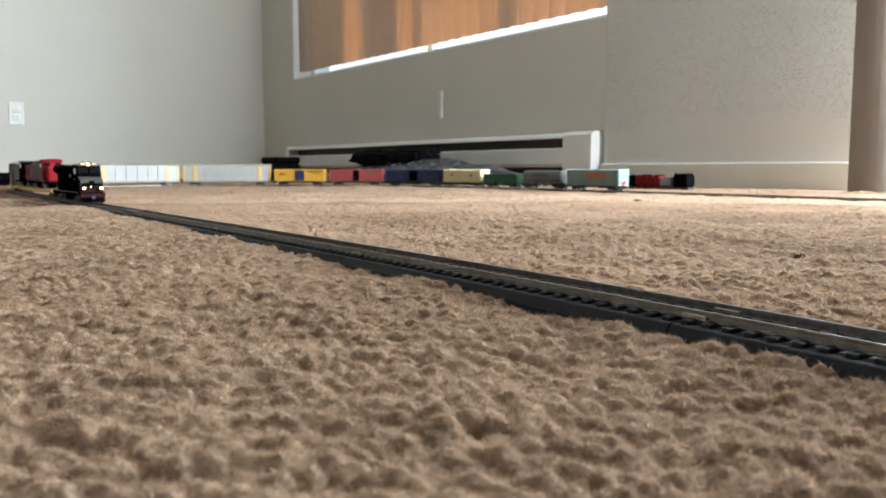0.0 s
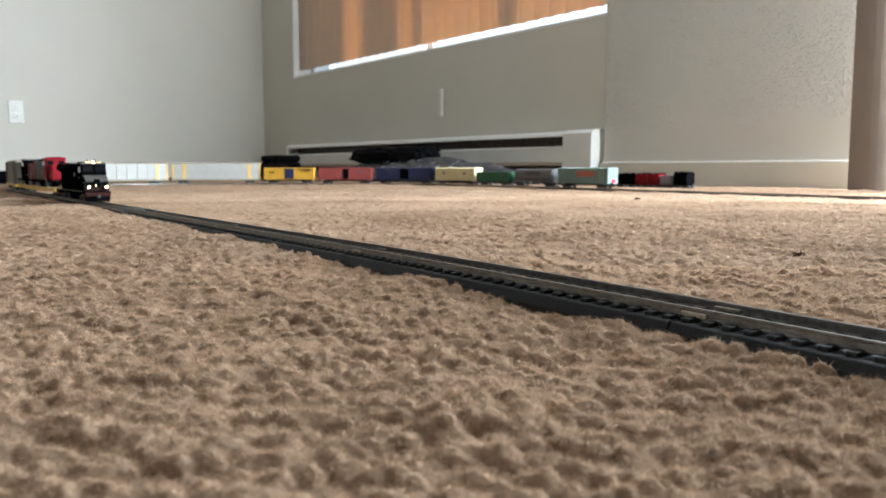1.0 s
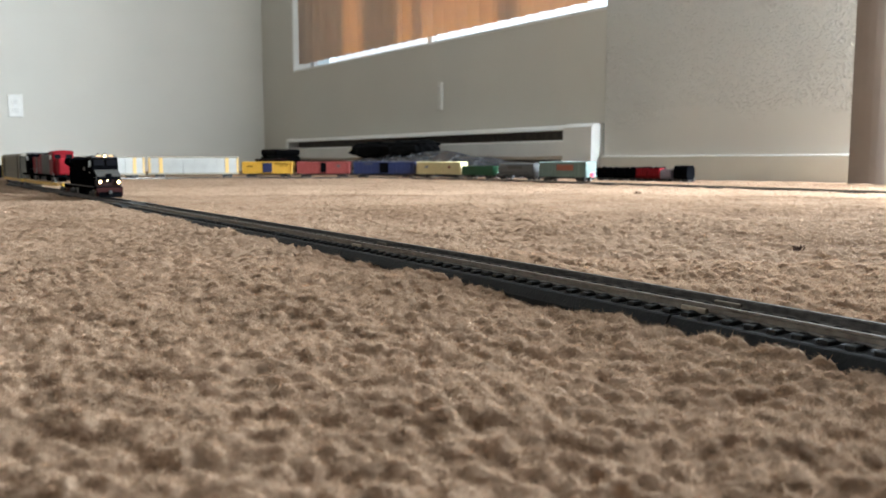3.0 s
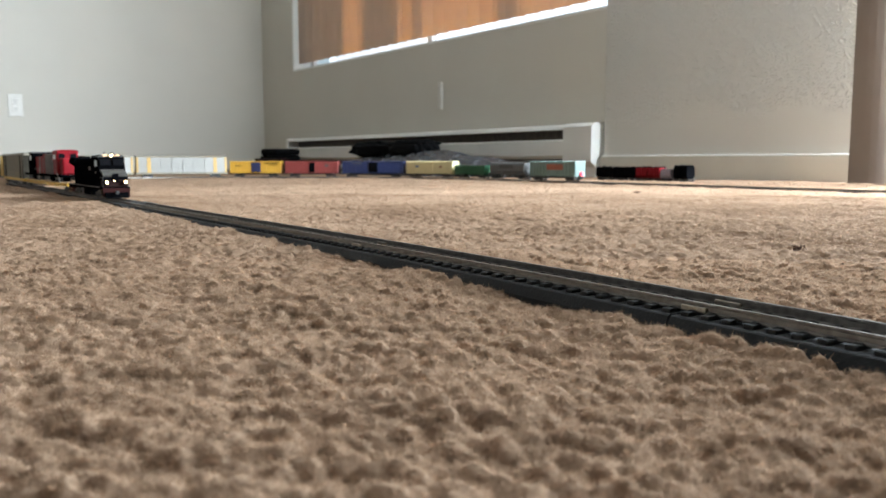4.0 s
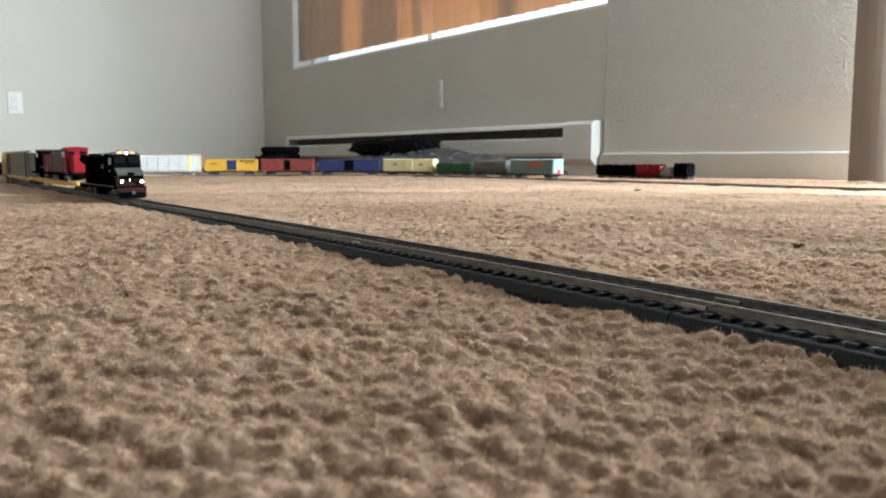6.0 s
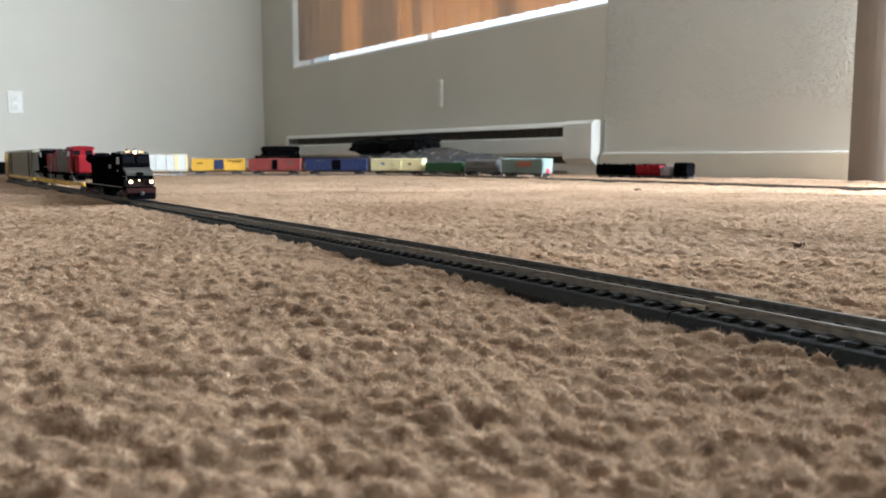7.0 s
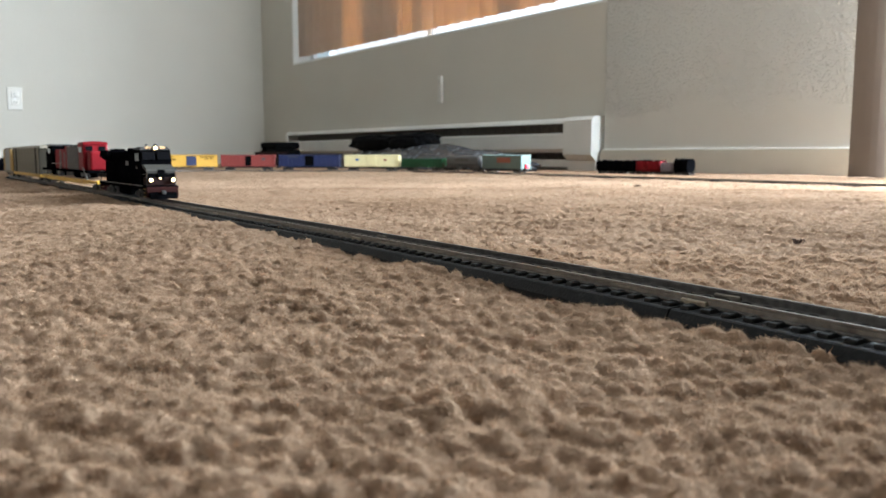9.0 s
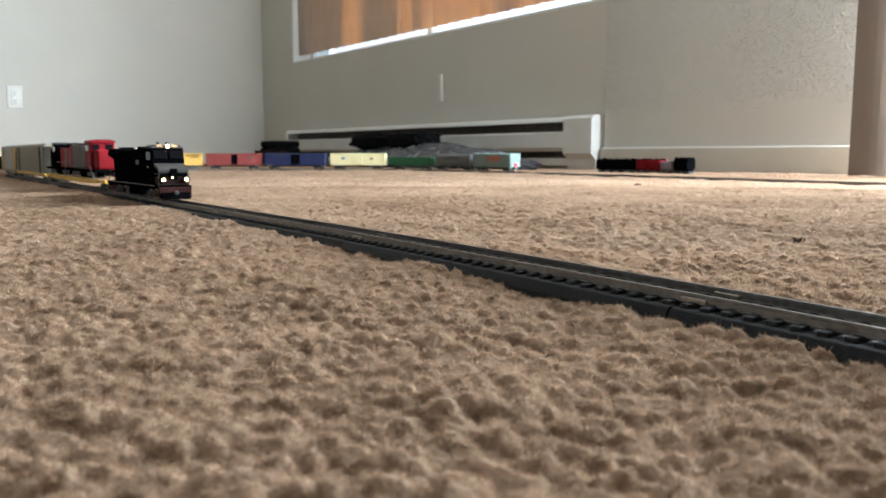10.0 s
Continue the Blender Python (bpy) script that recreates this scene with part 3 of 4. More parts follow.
def autorack(name, label, L, panel, post, base):
    c = thing(name, label, "freight car", "freight train cars")
    W = 0.0345
    lo, hi = 0.0135, 0.06
    part("deck", box((0, 0, 0.011), (W, L - 0.01, 0.005), 0.0006), base, c)
    part("core", box((0, 0, (lo + hi) / 2), (W - 0.006, L - 0.016, hi - lo)), panel, c)
    prof = [(-W / 2, hi), (-W / 2 + 0.002, hi + 0.003), (-0.008, hi + 0.0055), (0.008, hi + 0.0055), (W / 2 - 0.002, hi + 0.003), (W / 2, hi)]
    part("roof", prism(prof, "y", -(L - 0.012) / 2, (L - 0.012) / 2), RACKSILVER, c)
    n = 8
    pw = (L - 0.02) / n
    me = None
    for s in (-1, 1):
        for i in range(n):
            yy = -(L - 0.02) / 2 + pw * (i + 0.5)
            if me is None:
                bm = bmesh.new()
                for k in range(4):
                    add_box(bm, (0, 0, lo + (hi - lo) * (k + 0.5) / 4), (0.0016, pw - 0.0015, (hi - lo) / 4 - 0.0012), 0.0003)
                me = mesh_of("side_panel", bm, panel)
            shared("side_panel", me, c, Matrix.Translation((s * (W / 2 - 0.0012), yy, 0)))
        for i in (0, 1, n - 1, n):
            wide = 0.011 if i in (1, n - 1) else 0.006
            yy = -(L - 0.02) / 2 + pw * i
            part("post", box((s * (W / 2 - 0.0003), yy, (lo + hi) / 2), (0.0018, wide, hi - lo), 0.0003), post, c)
        part("side_sill", box((s * (W / 2 - 0.0004), 0, 0.0118), (0.0018, L - 0.012, 0.0045), 0.0003), base, c)
    for s in (-1, 1):
        bm = bmesh.new()
        for e in (-1, 1):
            add_box(bm, (e * 0.0083, s * (L / 2 - 0.0085), (lo + hi) / 2), (0.0158, 0.003, hi - lo), 0.0006)
        part("end_door", bm, post, c)
        truck_parts(c, s * (L / 2 - 0.04))
    coupler_parts(c, L - 0.01)
    return c


def gondola(L):
    c = thing("gondola_car", "low green gondola car", "freight car", "freight train cars")
    part("floor_plate", box((0, 0, 0.0125), (0.033, L - 0.012, 0.003)), GREEN, c)
    for s in (-1, 1):
        part("side_wall", box((s * 0.0165, 0, 0.024), (0.0014, L - 0.012, 0.025), 0.0003), GREEN, c)
        me = mesh_of("side_rib", box((0, 0, 0.024), (0.0012, 0.0018, 0.024)), GREEN)
        for i in range(13):
            shared("side_rib", me, c, Matrix.Translation((s * 0.0176, -(L - 0.016) / 2 + (L - 0.016) * i / 12, 0)))
        part("end_wall", box((0, s * (L / 2 - 0.007), 0.024), (0.033, 0.0014, 0.025), 0.0003), GREEN, c)
        truck_parts(c, s * (L / 2 - 0.032))
    coupler_parts(c, L - 0.012)
    return c


def covered_hopper(L):
    c = thing("covered_hopper", "dark grey covered hopper car with curved sides", "freight car", "freight train cars")
    top = 0.0455
    prof = [(-0.012, 0.014), (-0.0172, 0.022), (-0.0176, 0.036), (-0.015, top - 0.003), (-0.008, top), (0.008, top), (0.015, top - 0.003), (0.0176, 0.036), (0.0172, 0.022), (0.012, 0.014)]
    part("tank_body", prism(prof, "y", -(L - 0.03) / 2, (L - 0.03) / 2), GREYCAR, c)
    for s in (-1, 1):
        part("end_platform", box((0, s * (L / 2 - 0.014), 0.0125), (0.032, 0.018, 0.003), 0.0004), GREYCAR, c)
        part("side_sill", box((s * 0.0168, 0, 0.0155), (0.0016, L - 0.014, 0.0035), 0.0003), GREYCAR, c)
        ladder(c, s * 0.0172, s * (L / 2 - 0.0125), 0.012, top, GREYCAR)
        truck_parts(c, s * (L / 2 - 0.03))
        part("lettering_bar", box((s * 0.0178, 0.0, 0.034), (0.0003, 0.06, 0.009)), SILVER, c, "unreadable lettering as a plain bar")
    for k in (-1, 0, 1):
        bm = bmesh.new()
        bmesh.ops.create_cone(bm, cap_ends=True, segments=4, radius1=0.006, radius2=0.017, depth=0.012, matrix=Matrix.Translation((0, k * 0.032, 0.012)) @ Matrix.Rotation(radians(45), 4, "Z"))
        part("hopper_bay", bm, GREYCAR, c)
    part("roof_walk", box((0, 0, top + 0.0014), (0.009, L - 0.02, 0.001)), RACKSILVER, c)
    coupler_parts(c, L - 0.012)
    return c


def flatcar(L):
    c = thing("flat_car", "long yellow flat car carrying two engines", "freight car", "freight train cars")
    part("deck", box((0, 0, 0.0135), (0.034, L - 0.01, 0.0025), 0.0004), WOOD, c, "worn brown deck")
    for s in (-1, 1):
        part("side_sill", prism([(-(L - 0.01) / 2, 0.0145), (-(L - 0.01) / 2, 0.011), (-L * 0.3, 0.0085), (L * 0.3, 0.0085), ((L - 0.01) / 2, 0.011), ((L - 0.01) / 2, 0.0145)], "x", *sorted((s * 0.0165, s * 0.018))), FLATYEL, c)
        for i in range(9):
            part("stake_pocket", box((s * 0.0184, -L * 0.42 + L * 0.84 * i / 8, 0.0125), (0.0012, 0.0022, 0.003)), FLATYEL, c)
        part("end_sill", box((0, s * (L / 2 - 0.005), 0.0125), (0.034, 0.0022, 0.005), 0.0004), FLATYEL, c)
        truck_parts(c, s * (L / 2 - 0.034))
    coupler_parts(c, L - 0.01)
    return c


def engine_load(kind):
    """An old hood engine without wheels, chained on a flat car. z = 0 on the car's deck."""
    if kind == "striped":
        c = thing("engine_body", "red hood engine with white striped hood tied on a flat car", "model engine", "engines carried as loads")
        L = 0.185
        part("frame", box((0, 0, 0.0115), (0.033, L, 0.004), 0.0005), BLACK, c)
        part("fuel_tank", box((0, 0, 0.005), (0.024, 0.05, 0.009), 0.002, 2), BLACK, c)
        part("cab", box((0, 0.0505, 0.0345), (0.0325, 0.034, 0.042), 0.0025, 2), RED, c)
        part("cab_roof", prism([(-0.017, 0.0545), (0.017, 0.0545), (0.015, 0.0575), (0.006, 0.059), (-0.006, 0.059), (-0.015, 0.0575)], "y", 0.032, 0.0695), RED, c)
        part("nose", box((0, 0.0775, 0.0285), (0.024, 0.022, 0.03), 0.003, 2), RED, c)
        part("hood", box((0, -0.022, 0.0325), (0.023, 0.11, 0.039), 0.0025, 2), GREYP, c, "dark grey hood")
        part("hood_end", box((0, -0.083, 0.0325), (0.0236, 0.018, 0.0396), 0.0025, 2), RED, c, "red hood end")
        for i in range(6):
            for s in (-1, 1):
                bm = bmesh.new()
                bmesh.ops.create_cube(bm, size=1, matrix=Matrix.Translation((s * 0.0117, 0.02 - i * 0.017, 0.0325)) @ Matrix.Rotation(radians(12), 4, "X") @ Matrix.Diagonal((0.0008, 0.0075, 0.036, 1)))
                part("stripe", bm, SILVER, c, "pale grey stripe")
        for yy in (-0.06, -0.03):
            part("roof_fan", cyl((0, yy, 0.053), 0.009, 0.003, "z", 18), BLACK, c)
        part("exhaust_stack", box((0, 0.004, 0.0545), (0.008, 0.006, 0.006), 0.001), BLACK, c)
        for s in (-1, 1):
            part("cab_window", box((s * 0.0164, 0.0505, 0.046), (0.0006, 0.02, 0.009)), WINDOW, c)
            part("truck_frame", box((s * 0.0115, 0.052, 0.006), (0.003, 0.05, 0.007), 0.001), TRUCK, c)
            part("truck_frame", box((s * 0.0115, -0.052, 0.006), (0.003, 0.05, 0.007), 0.001), TRUCK, c)
            part("front_window", box((s * 0.0085, 0.0676, 0.0475), (0.009, 0.0007, 0.0075)), WINDOW, c)
            bm = cyl((s * 0.0158, 0.075, 0.008), 0.0012, 0.034, "z", 8)
            bmesh.ops.rotate(bm, verts=bm.verts, cent=(s * 0.0158, 0.075, 0.008), matrix=Matrix.Rotation(radians(52), 3, "X"))
            part("tie_down", bm, STRAP, c, "pale grey tie-down strap")
    else:
        c = thing("engine_body", "dark grey and red hood engine tied on a flat car", "model engine", "engines carried as loads")
        L = 0.175
        part("frame", box((0, 0, 0.0115), (0.033, L, 0.004), 0.0005), BLACK, c)
        part("fuel_tank", box((0, 0, 0.005), (0.024, 0.05, 0.009), 0.002, 2), BLACK, c)
        part("hood", box((0, 0.042, 0.0305), (0.021, 0.075, 0.034), 0.002, 2), RED, c)
        part("hood_end", box((0, 0.0835, 0.0285), (0.022, 0.01, 0.03), 0.002, 2), GREYP, c)
        part("cab", box((0, -0.014, 0.034), (0.032, 0.034, 0.041), 0.002, 2), BLACK, c)
        part("cab_roof", box((0, -0.014, 0.0562), (0.034, 0.038, 0.0028), 0.001), GREYP, c)
        part("rear_hood", box((0, -0.057, 0.0295), (0.022, 0.05, 0.032), 0.002, 2), BLACK, c)
        part("exhaust_stack", cyl((0.0, 0.03, 0.05), 0.003, 0.01, "z", 12), BLACK, c)
        for s in (-1, 1):
            part("cab_window", box((s * 0.0163, -0.014, 0.0455), (0.0006, 0.02, 0.009)), WINDOW, c)
            part("stripe", box((s * 0.0107, 0.05, 0.0305), (0.0006, 0.014, 0.032)), GREYP, c, "pale grey stripe")
            for yy in (0.048, -0.048):
                part("truck_frame", box((s * 0.0115, yy, 0.006), (0.003, 0.045, 0.007), 0.001), TRUCK, c)
            part("handrail", box((s * 0.0157, 0.045, 0.0225), (0.0007, 0.075, 0.0007)), STRAP, c)
            bm = cyl((s * 0.0155, 0.07, 0.012), 0.0011, 0.03, "z", 8)
            bmesh.ops.rotate(bm, verts=bm.verts, cent=(s * 0.0155, 0.07, 0.012), matrix=Matrix.Rotation(radians(-40), 3, "X"))
            part("tie_down", bm, STRAP, c, "pale grey tie-down strap")
    for o in c.children:
        o.data.transform(Matrix.Diagonal((1, 1.03, 0.88, 1)))
    return c


def locomotive(L):
    c = thing("diesel_locomotive", "black wide-cab diesel locomotive with lit headlights", "model locomotive")
    f = L / 2
    part("frame", box((0, 0, 0.0135), (0.0345, L - 0.008, 0.0042), 0.0005), BLACK, c)
    for s in (-1, 1):
        part("walkway_edge", box((s * 0.0174, 0, 0.0152), (0.0006, L - 0.03, 0.0012)), SILVER, c, "thin white walkway stripe")
    part("fuel_tank", box((0, -0.004, 0.0068), (0.026, 0.045, 0.0095), 0.003, 2), BLACK, c)
    # hood and radiator
    hy0, hy1 = -f + 0.012, f - 0.052
    part("hood", box((0, (hy0 + hy1) / 2, 0.0335), (0.0215, hy1 - hy0, 0.0365), 0.0015, 2), BLACK, c)
    part("radiator", prism([(-0.0175, 0.046), (-0.0155, 0.0535), (0.0155, 0.0535), (0.0175, 0.046), (0.0108, 0.041), (-0.0108, 0.041)], "y", hy0, hy0 + 0.038), BLACK, c)
    part("blower_box", box((0, hy1 - 0.03, 0.0525), (0.018, 0.03, 0.0035), 0.001), BLACK, c)
    part("exhaust_stack", box((0, -0.012, 0.0535), (0.007, 0.008, 0.005), 0.0008), BLACK, c)
    for k in (0, 1):
        part("roof_fan", cyl((0, hy0 + 0.012 + k * 0.016, 0.0545), 0.0068, 0.002, "z", 18), BLACK, c)
    part("inverter_cabinet", box((-0.0125, hy1 - 0.016, 0.026), (0.008, 0.03, 0.021), 0.0008), BLACK, c)
    for s in (-1, 1):
        for i in range(8):
            part("hood_door", box((s * 0.0109, hy0 + 0.045 + i * 0.0088, 0.031), (0.0007, 0.0076, 0.026), 0.0002), BLACK, c)
        part("lettering_bar", box((s * 0.0115, 0.012, 0.0385), (0.0003, 0.012, 0.005)), SILVER, c, "white lettering as a plain bar")
        part("lettering_bar", box((s * 0.0166, f - 0.04, 0.034), (0.0003, 0.006, 0.002)), SILVER, c, "white lettering as a plain bar")
    # cab
    cy0, cy1 = f - 0.052, f - 0.026
    part("cab", prism([(cy0, 0.0157), (cy0, 0.0535), (cy0 + 0.003, 0.0548), (cy1 - 0.002, 0.0548), (cy1, 0.0525), (cy1 + 0.003, 0.041), (cy1 + 0.003, 0.0157)], "x", -0.0163, 0.0163), BLACK, c)
    part("cab_roof", prism([(-0.0168, 0.0535), (-0.0125, 0.0568), (0.0125, 0.0568), (0.0168, 0.0535)], "y", cy0 - 0.0005, cy1 + 0.0005), SILVER, c, "grey cab roof")
    part("nose", prism([(cy1, 0.0245), (cy1, 0.0375), (cy1 + 0.006, 0.0362), (cy1 + 0.0163, 0.033), (cy1 + 0.0193, 0.030), (cy1 + 0.0193, 0.0245)], "x", -0.0145, 0.0145), BLACK, c)
    part("nose_cap", prism([(cy1, 0.036), (cy1, 0.0385), (cy1 + 0.006, 0.0372), (cy1 + 0.0165, 0.034), (cy1 + 0.0197, 0.031), (cy1 + 0.0197, 0.0285), (cy1 + 0.0194, 0.0285), (cy1 + 0.0163, 0.031)], "x", -0.0149, 0.0149), NOSE, c, "silver grey band over the nose")
    part("lower_nose", box((0, cy1 + 0.0098, 0.0201), (0.0288, 0.0194, 0.0086), 0.0006), BROWN, c, "dark lower nose")
    part("nose_door", box((0.0, cy1 + 0.0198, 0.025), (0.0075, 0.0008, 0.015), 0.0002), BLACK, c)
    part("nose_band", box((0, cy1 + 0.0197, 0.0187), (0.0292, 0.0012, 0.0055), 0.0002), BROWN, c, "dark red band on the nose")
    bm = bmesh.new()
    for s in (-1, 1):
        add_box(bm, (s * 0.008, cy1 + 0.0022, 0.0465), (0.0135, 0.0022, 0.0085), 0.0005)
    bmesh.ops.rotate(bm, verts=bm.verts, cent=(0, cy1 + 0.002, 0.0465), matrix=Matrix.Rotation(radians(13), 3, "X"))
    part("windshield", bm, WINDOW, c, "dark windshield")
    for s in (-1, 1):
        part("cab_window", box((s * 0.0164, (cy0 + cy1) / 2 + 0.002, 0.0455), (0.0007, 0.016, 0.0085), 0.0002), WINDOW, c)
        part("number_board", box((s * 0.0075, cy1 - 0.001, 0.0557), (0.007, 0.003, 0.0026), 0.0004), NUMBERGLOW, c, "amber lit number board")
        part("ditch_light", cyl((s * 0.0115, f - 0.0032, 0.0215), 0.0018, 0.0025, "y", 14), HEADLIGHT, c, "bright warm headlight")
        part("light_housing", cyl((s * 0.0115, f - 0.0046, 0.0215), 0.0031, 0.003, "y", 14), BLACK, c)
    part("headlight", cyl((0.0, cy1 + 0.0007, 0.0556), 0.0017, 0.003, "y", 12), HEADLIGHT, c, "bright warm headlight")
    part("nose_lamp", cyl((0.0015, cy1 + 0.0204, 0.0235), 0.0008, 0.001, "y", 10), HEADLIGHT, c, "small warm lamp")
    part("horn", cyl((0.004, cy0 + 0.008, 0.059), 0.0012, 0.006, "y", 10, 0.0004), GREYP, c)
    part("antenna_dome", cyl((-0.004, cy0 + 0.014, 0.0582), 0.003, 0.003, "z", 12, 0.002), SILVER, c)
    # pilot, plow, steps, rails
    for s in (-1, 1):
        part("pilot", box((0, s * (f - 0.0035), 0.0085), (0.033, 0.0022, 0.011), 0.0005), MAROON, c, "dark red pilot plate")
        for k in (-1, 1):
            bm = bmesh.new()
            for j in range(3):
                add_box(bm, (k * 0.0155, s * (f - 0.008), 0.004 + j * 0.004), (0.004, 0.008, 0.0006))
            part("step", bm, GOLD, c)
            bm = bmesh.new()
            add_box(bm, (k * 0.0152, s * (f - 0.006), 0.0215), (0.0006, 0.0006, 0.012))
            add_box(bm, (k * 0.0152, s * (f - 0.014), 0.0275), (0.0006, 0.017, 0.0006))
            part("handrail", bm, SILVER, c)
        truck_parts(c, s * (f - 0.044), 0.0155, 3, 0.0058)
    part("plow", prism([(f - 0.0025, 0.003), (f + 0.002, 0.0015), (f + 0.002, 0.0025), (f - 0.001, 0.0085), (f - 0.0025, 0.0085)], "x", -0.014, 0.014), BLACK, c)
    for s in (-1, 1):
        bm = bmesh.new()
        for i in range(9):
            add_box(bm, (s * 0.017, hy0 + 0.004 + i * (hy1 - hy0 - 0.01) / 8, 0.021), (0.0005, 0.0005, 0.012))
        add_box(bm, (s * 0.017, (hy0 + hy1) / 2, 0.0268), (0.0005, hy1 - hy0, 0.0005))
        part("handrail", bm, BLACK, c)
    coupler_parts(c, L - 0.002)
    return c


def marker(parent):
    part("marker_light", box((0, -0.0905, 0.0175), (0.007, 0.005, 0.008), 0.001), REDLIGHT, parent, "glowing red end-of-train light")


TRAIN = []


def build_train():
    """Each car with the stretch of track (rear, front) that it covers at the start."""
    def add(ob, rear, front, inset, lift=0.0):
        TRAIN.append((ob, rear, front, inset, lift))
    t = boxcar("boxcar", "pale teal boxcar with orange lettering and a red end light", 0.184, TEAL, None, [(0.012, 0.034, 0.06, 0.014, ORANGE)])
    marker(t)
    add(t, 1.216, 1.400, 0.032)
    add(covered_hopper(0.176), 1.403, 1.579, 0.032)
    add(gondola(0.16), 1.583, 1.743, 0.032)
    add(boxcar("refrigerator_car", "cream refrigerator car with small blue emblem", 0.187, CREAM, CREAM, [(-0.045, 0.033, 0.012, 0.006, BLUEMARK), (0.045, 0.032, 0.01, 0.006, OXIDE)], ribs=False), 1.749, 1.936, 0.032)
    add(boxcar("boxcar", "dark blue boxcar with black door", 0.209, NAVY, BLACK, [(-0.05, 0.042, 0.03, 0.003, GREYP)]), 1.940, 2.149, 0.032)
    add(boxcar("boxcar", "oxide red boxcar with dark door", 0.182, OXIDE, BLACK, [(0.05, 0.035, 0.012, 0.008, GREYP)], door_w=0.018), 2.153, 2.335, 0.032)
    add(boxcar("boxcar", "yellow boxcar with dark door and black lettering", 0.175, YELLOW, NAVY, [(0.05, 0.042, 0.045, 0.003, BLACK), (0.055, 0.036, 0.026, 0.002, BLACK), (-0.055, 0.034, 0.02, 0.003, BLACK)], door_w=0.03), 2.339, 2.514, 0.032)
    white = dict(label="white-panelled autorack car with yellow posts", panel=RACKWHITE, post=RACKYEL, base=RACKSILVER)
    add(autorack("autorack_car", L=0.283, **white), 2.519, 2.802, 0.04)
    add(autorack("autorack_car", L=0.283, **white), 2.809, 3.092, 0.04)
    add(autorack("autorack_car", L=0.285, **white), 3.1, 3.385, 0.04)
    add(autorack("autorack_car", "tan-grey galvanised autorack car with yellow sills", 0.362, RACKSILVER, RACKSHADE, FLATYEL), 3.393, 3.755, 0.04)
    add(flatcar(0.438), 3.765, 4.203, 0.05)
    for q, kind in ((3.765, "dark"), (3.953, "striped")):
        add(engine_load(kind), q, q + 0.188, 0.034, 0.0148)
    add(locomotive(0.228), 4.212, 4.44, 0.046)


build_train()

# ---- things standing by the walls ----


def small_car(label, L, H, mat, m, bumps=True):
    c = thing("ore_car", label, "freight car", "parked cars", m)
    part("body", prism([(-0.014, H), (-0.016, H * 0.45), (-0.01, 0.009), (0.01, 0.009), (0.016, H * 0.45), (0.014, H)], "y", -L / 2 + 0.002, L / 2 - 0.002), mat, c)
    me = mesh_of("side_rib", box((0, 0, H * 0.62), (0.002, 0.002, H * 0.6)), mat)
    for s in (-1, 1):
        for i in range(5):
            shared("side_rib", me, c, Matrix.Translation((s * 0.016, -L * 0.42 + L * 0.84 * i / 4, 0)))
    if bumps:
        bm = bmesh.new()
        for i in range(10):
            bmesh.ops.create_icosphere(bm, subdivisions=1, radius=random.uniform(0.003, 0.005), matrix=Matrix.Translation((random.uniform(-0.008, 0.008), -L * 0.42 + L * 0.84 * i / 9, H)))
        part("ore_load", bm, BLACKFOAM, c)
    truck_parts(c, L * 0.28, 0.011)
    truck_parts(c, -L * 0.28, 0.011)
    return c


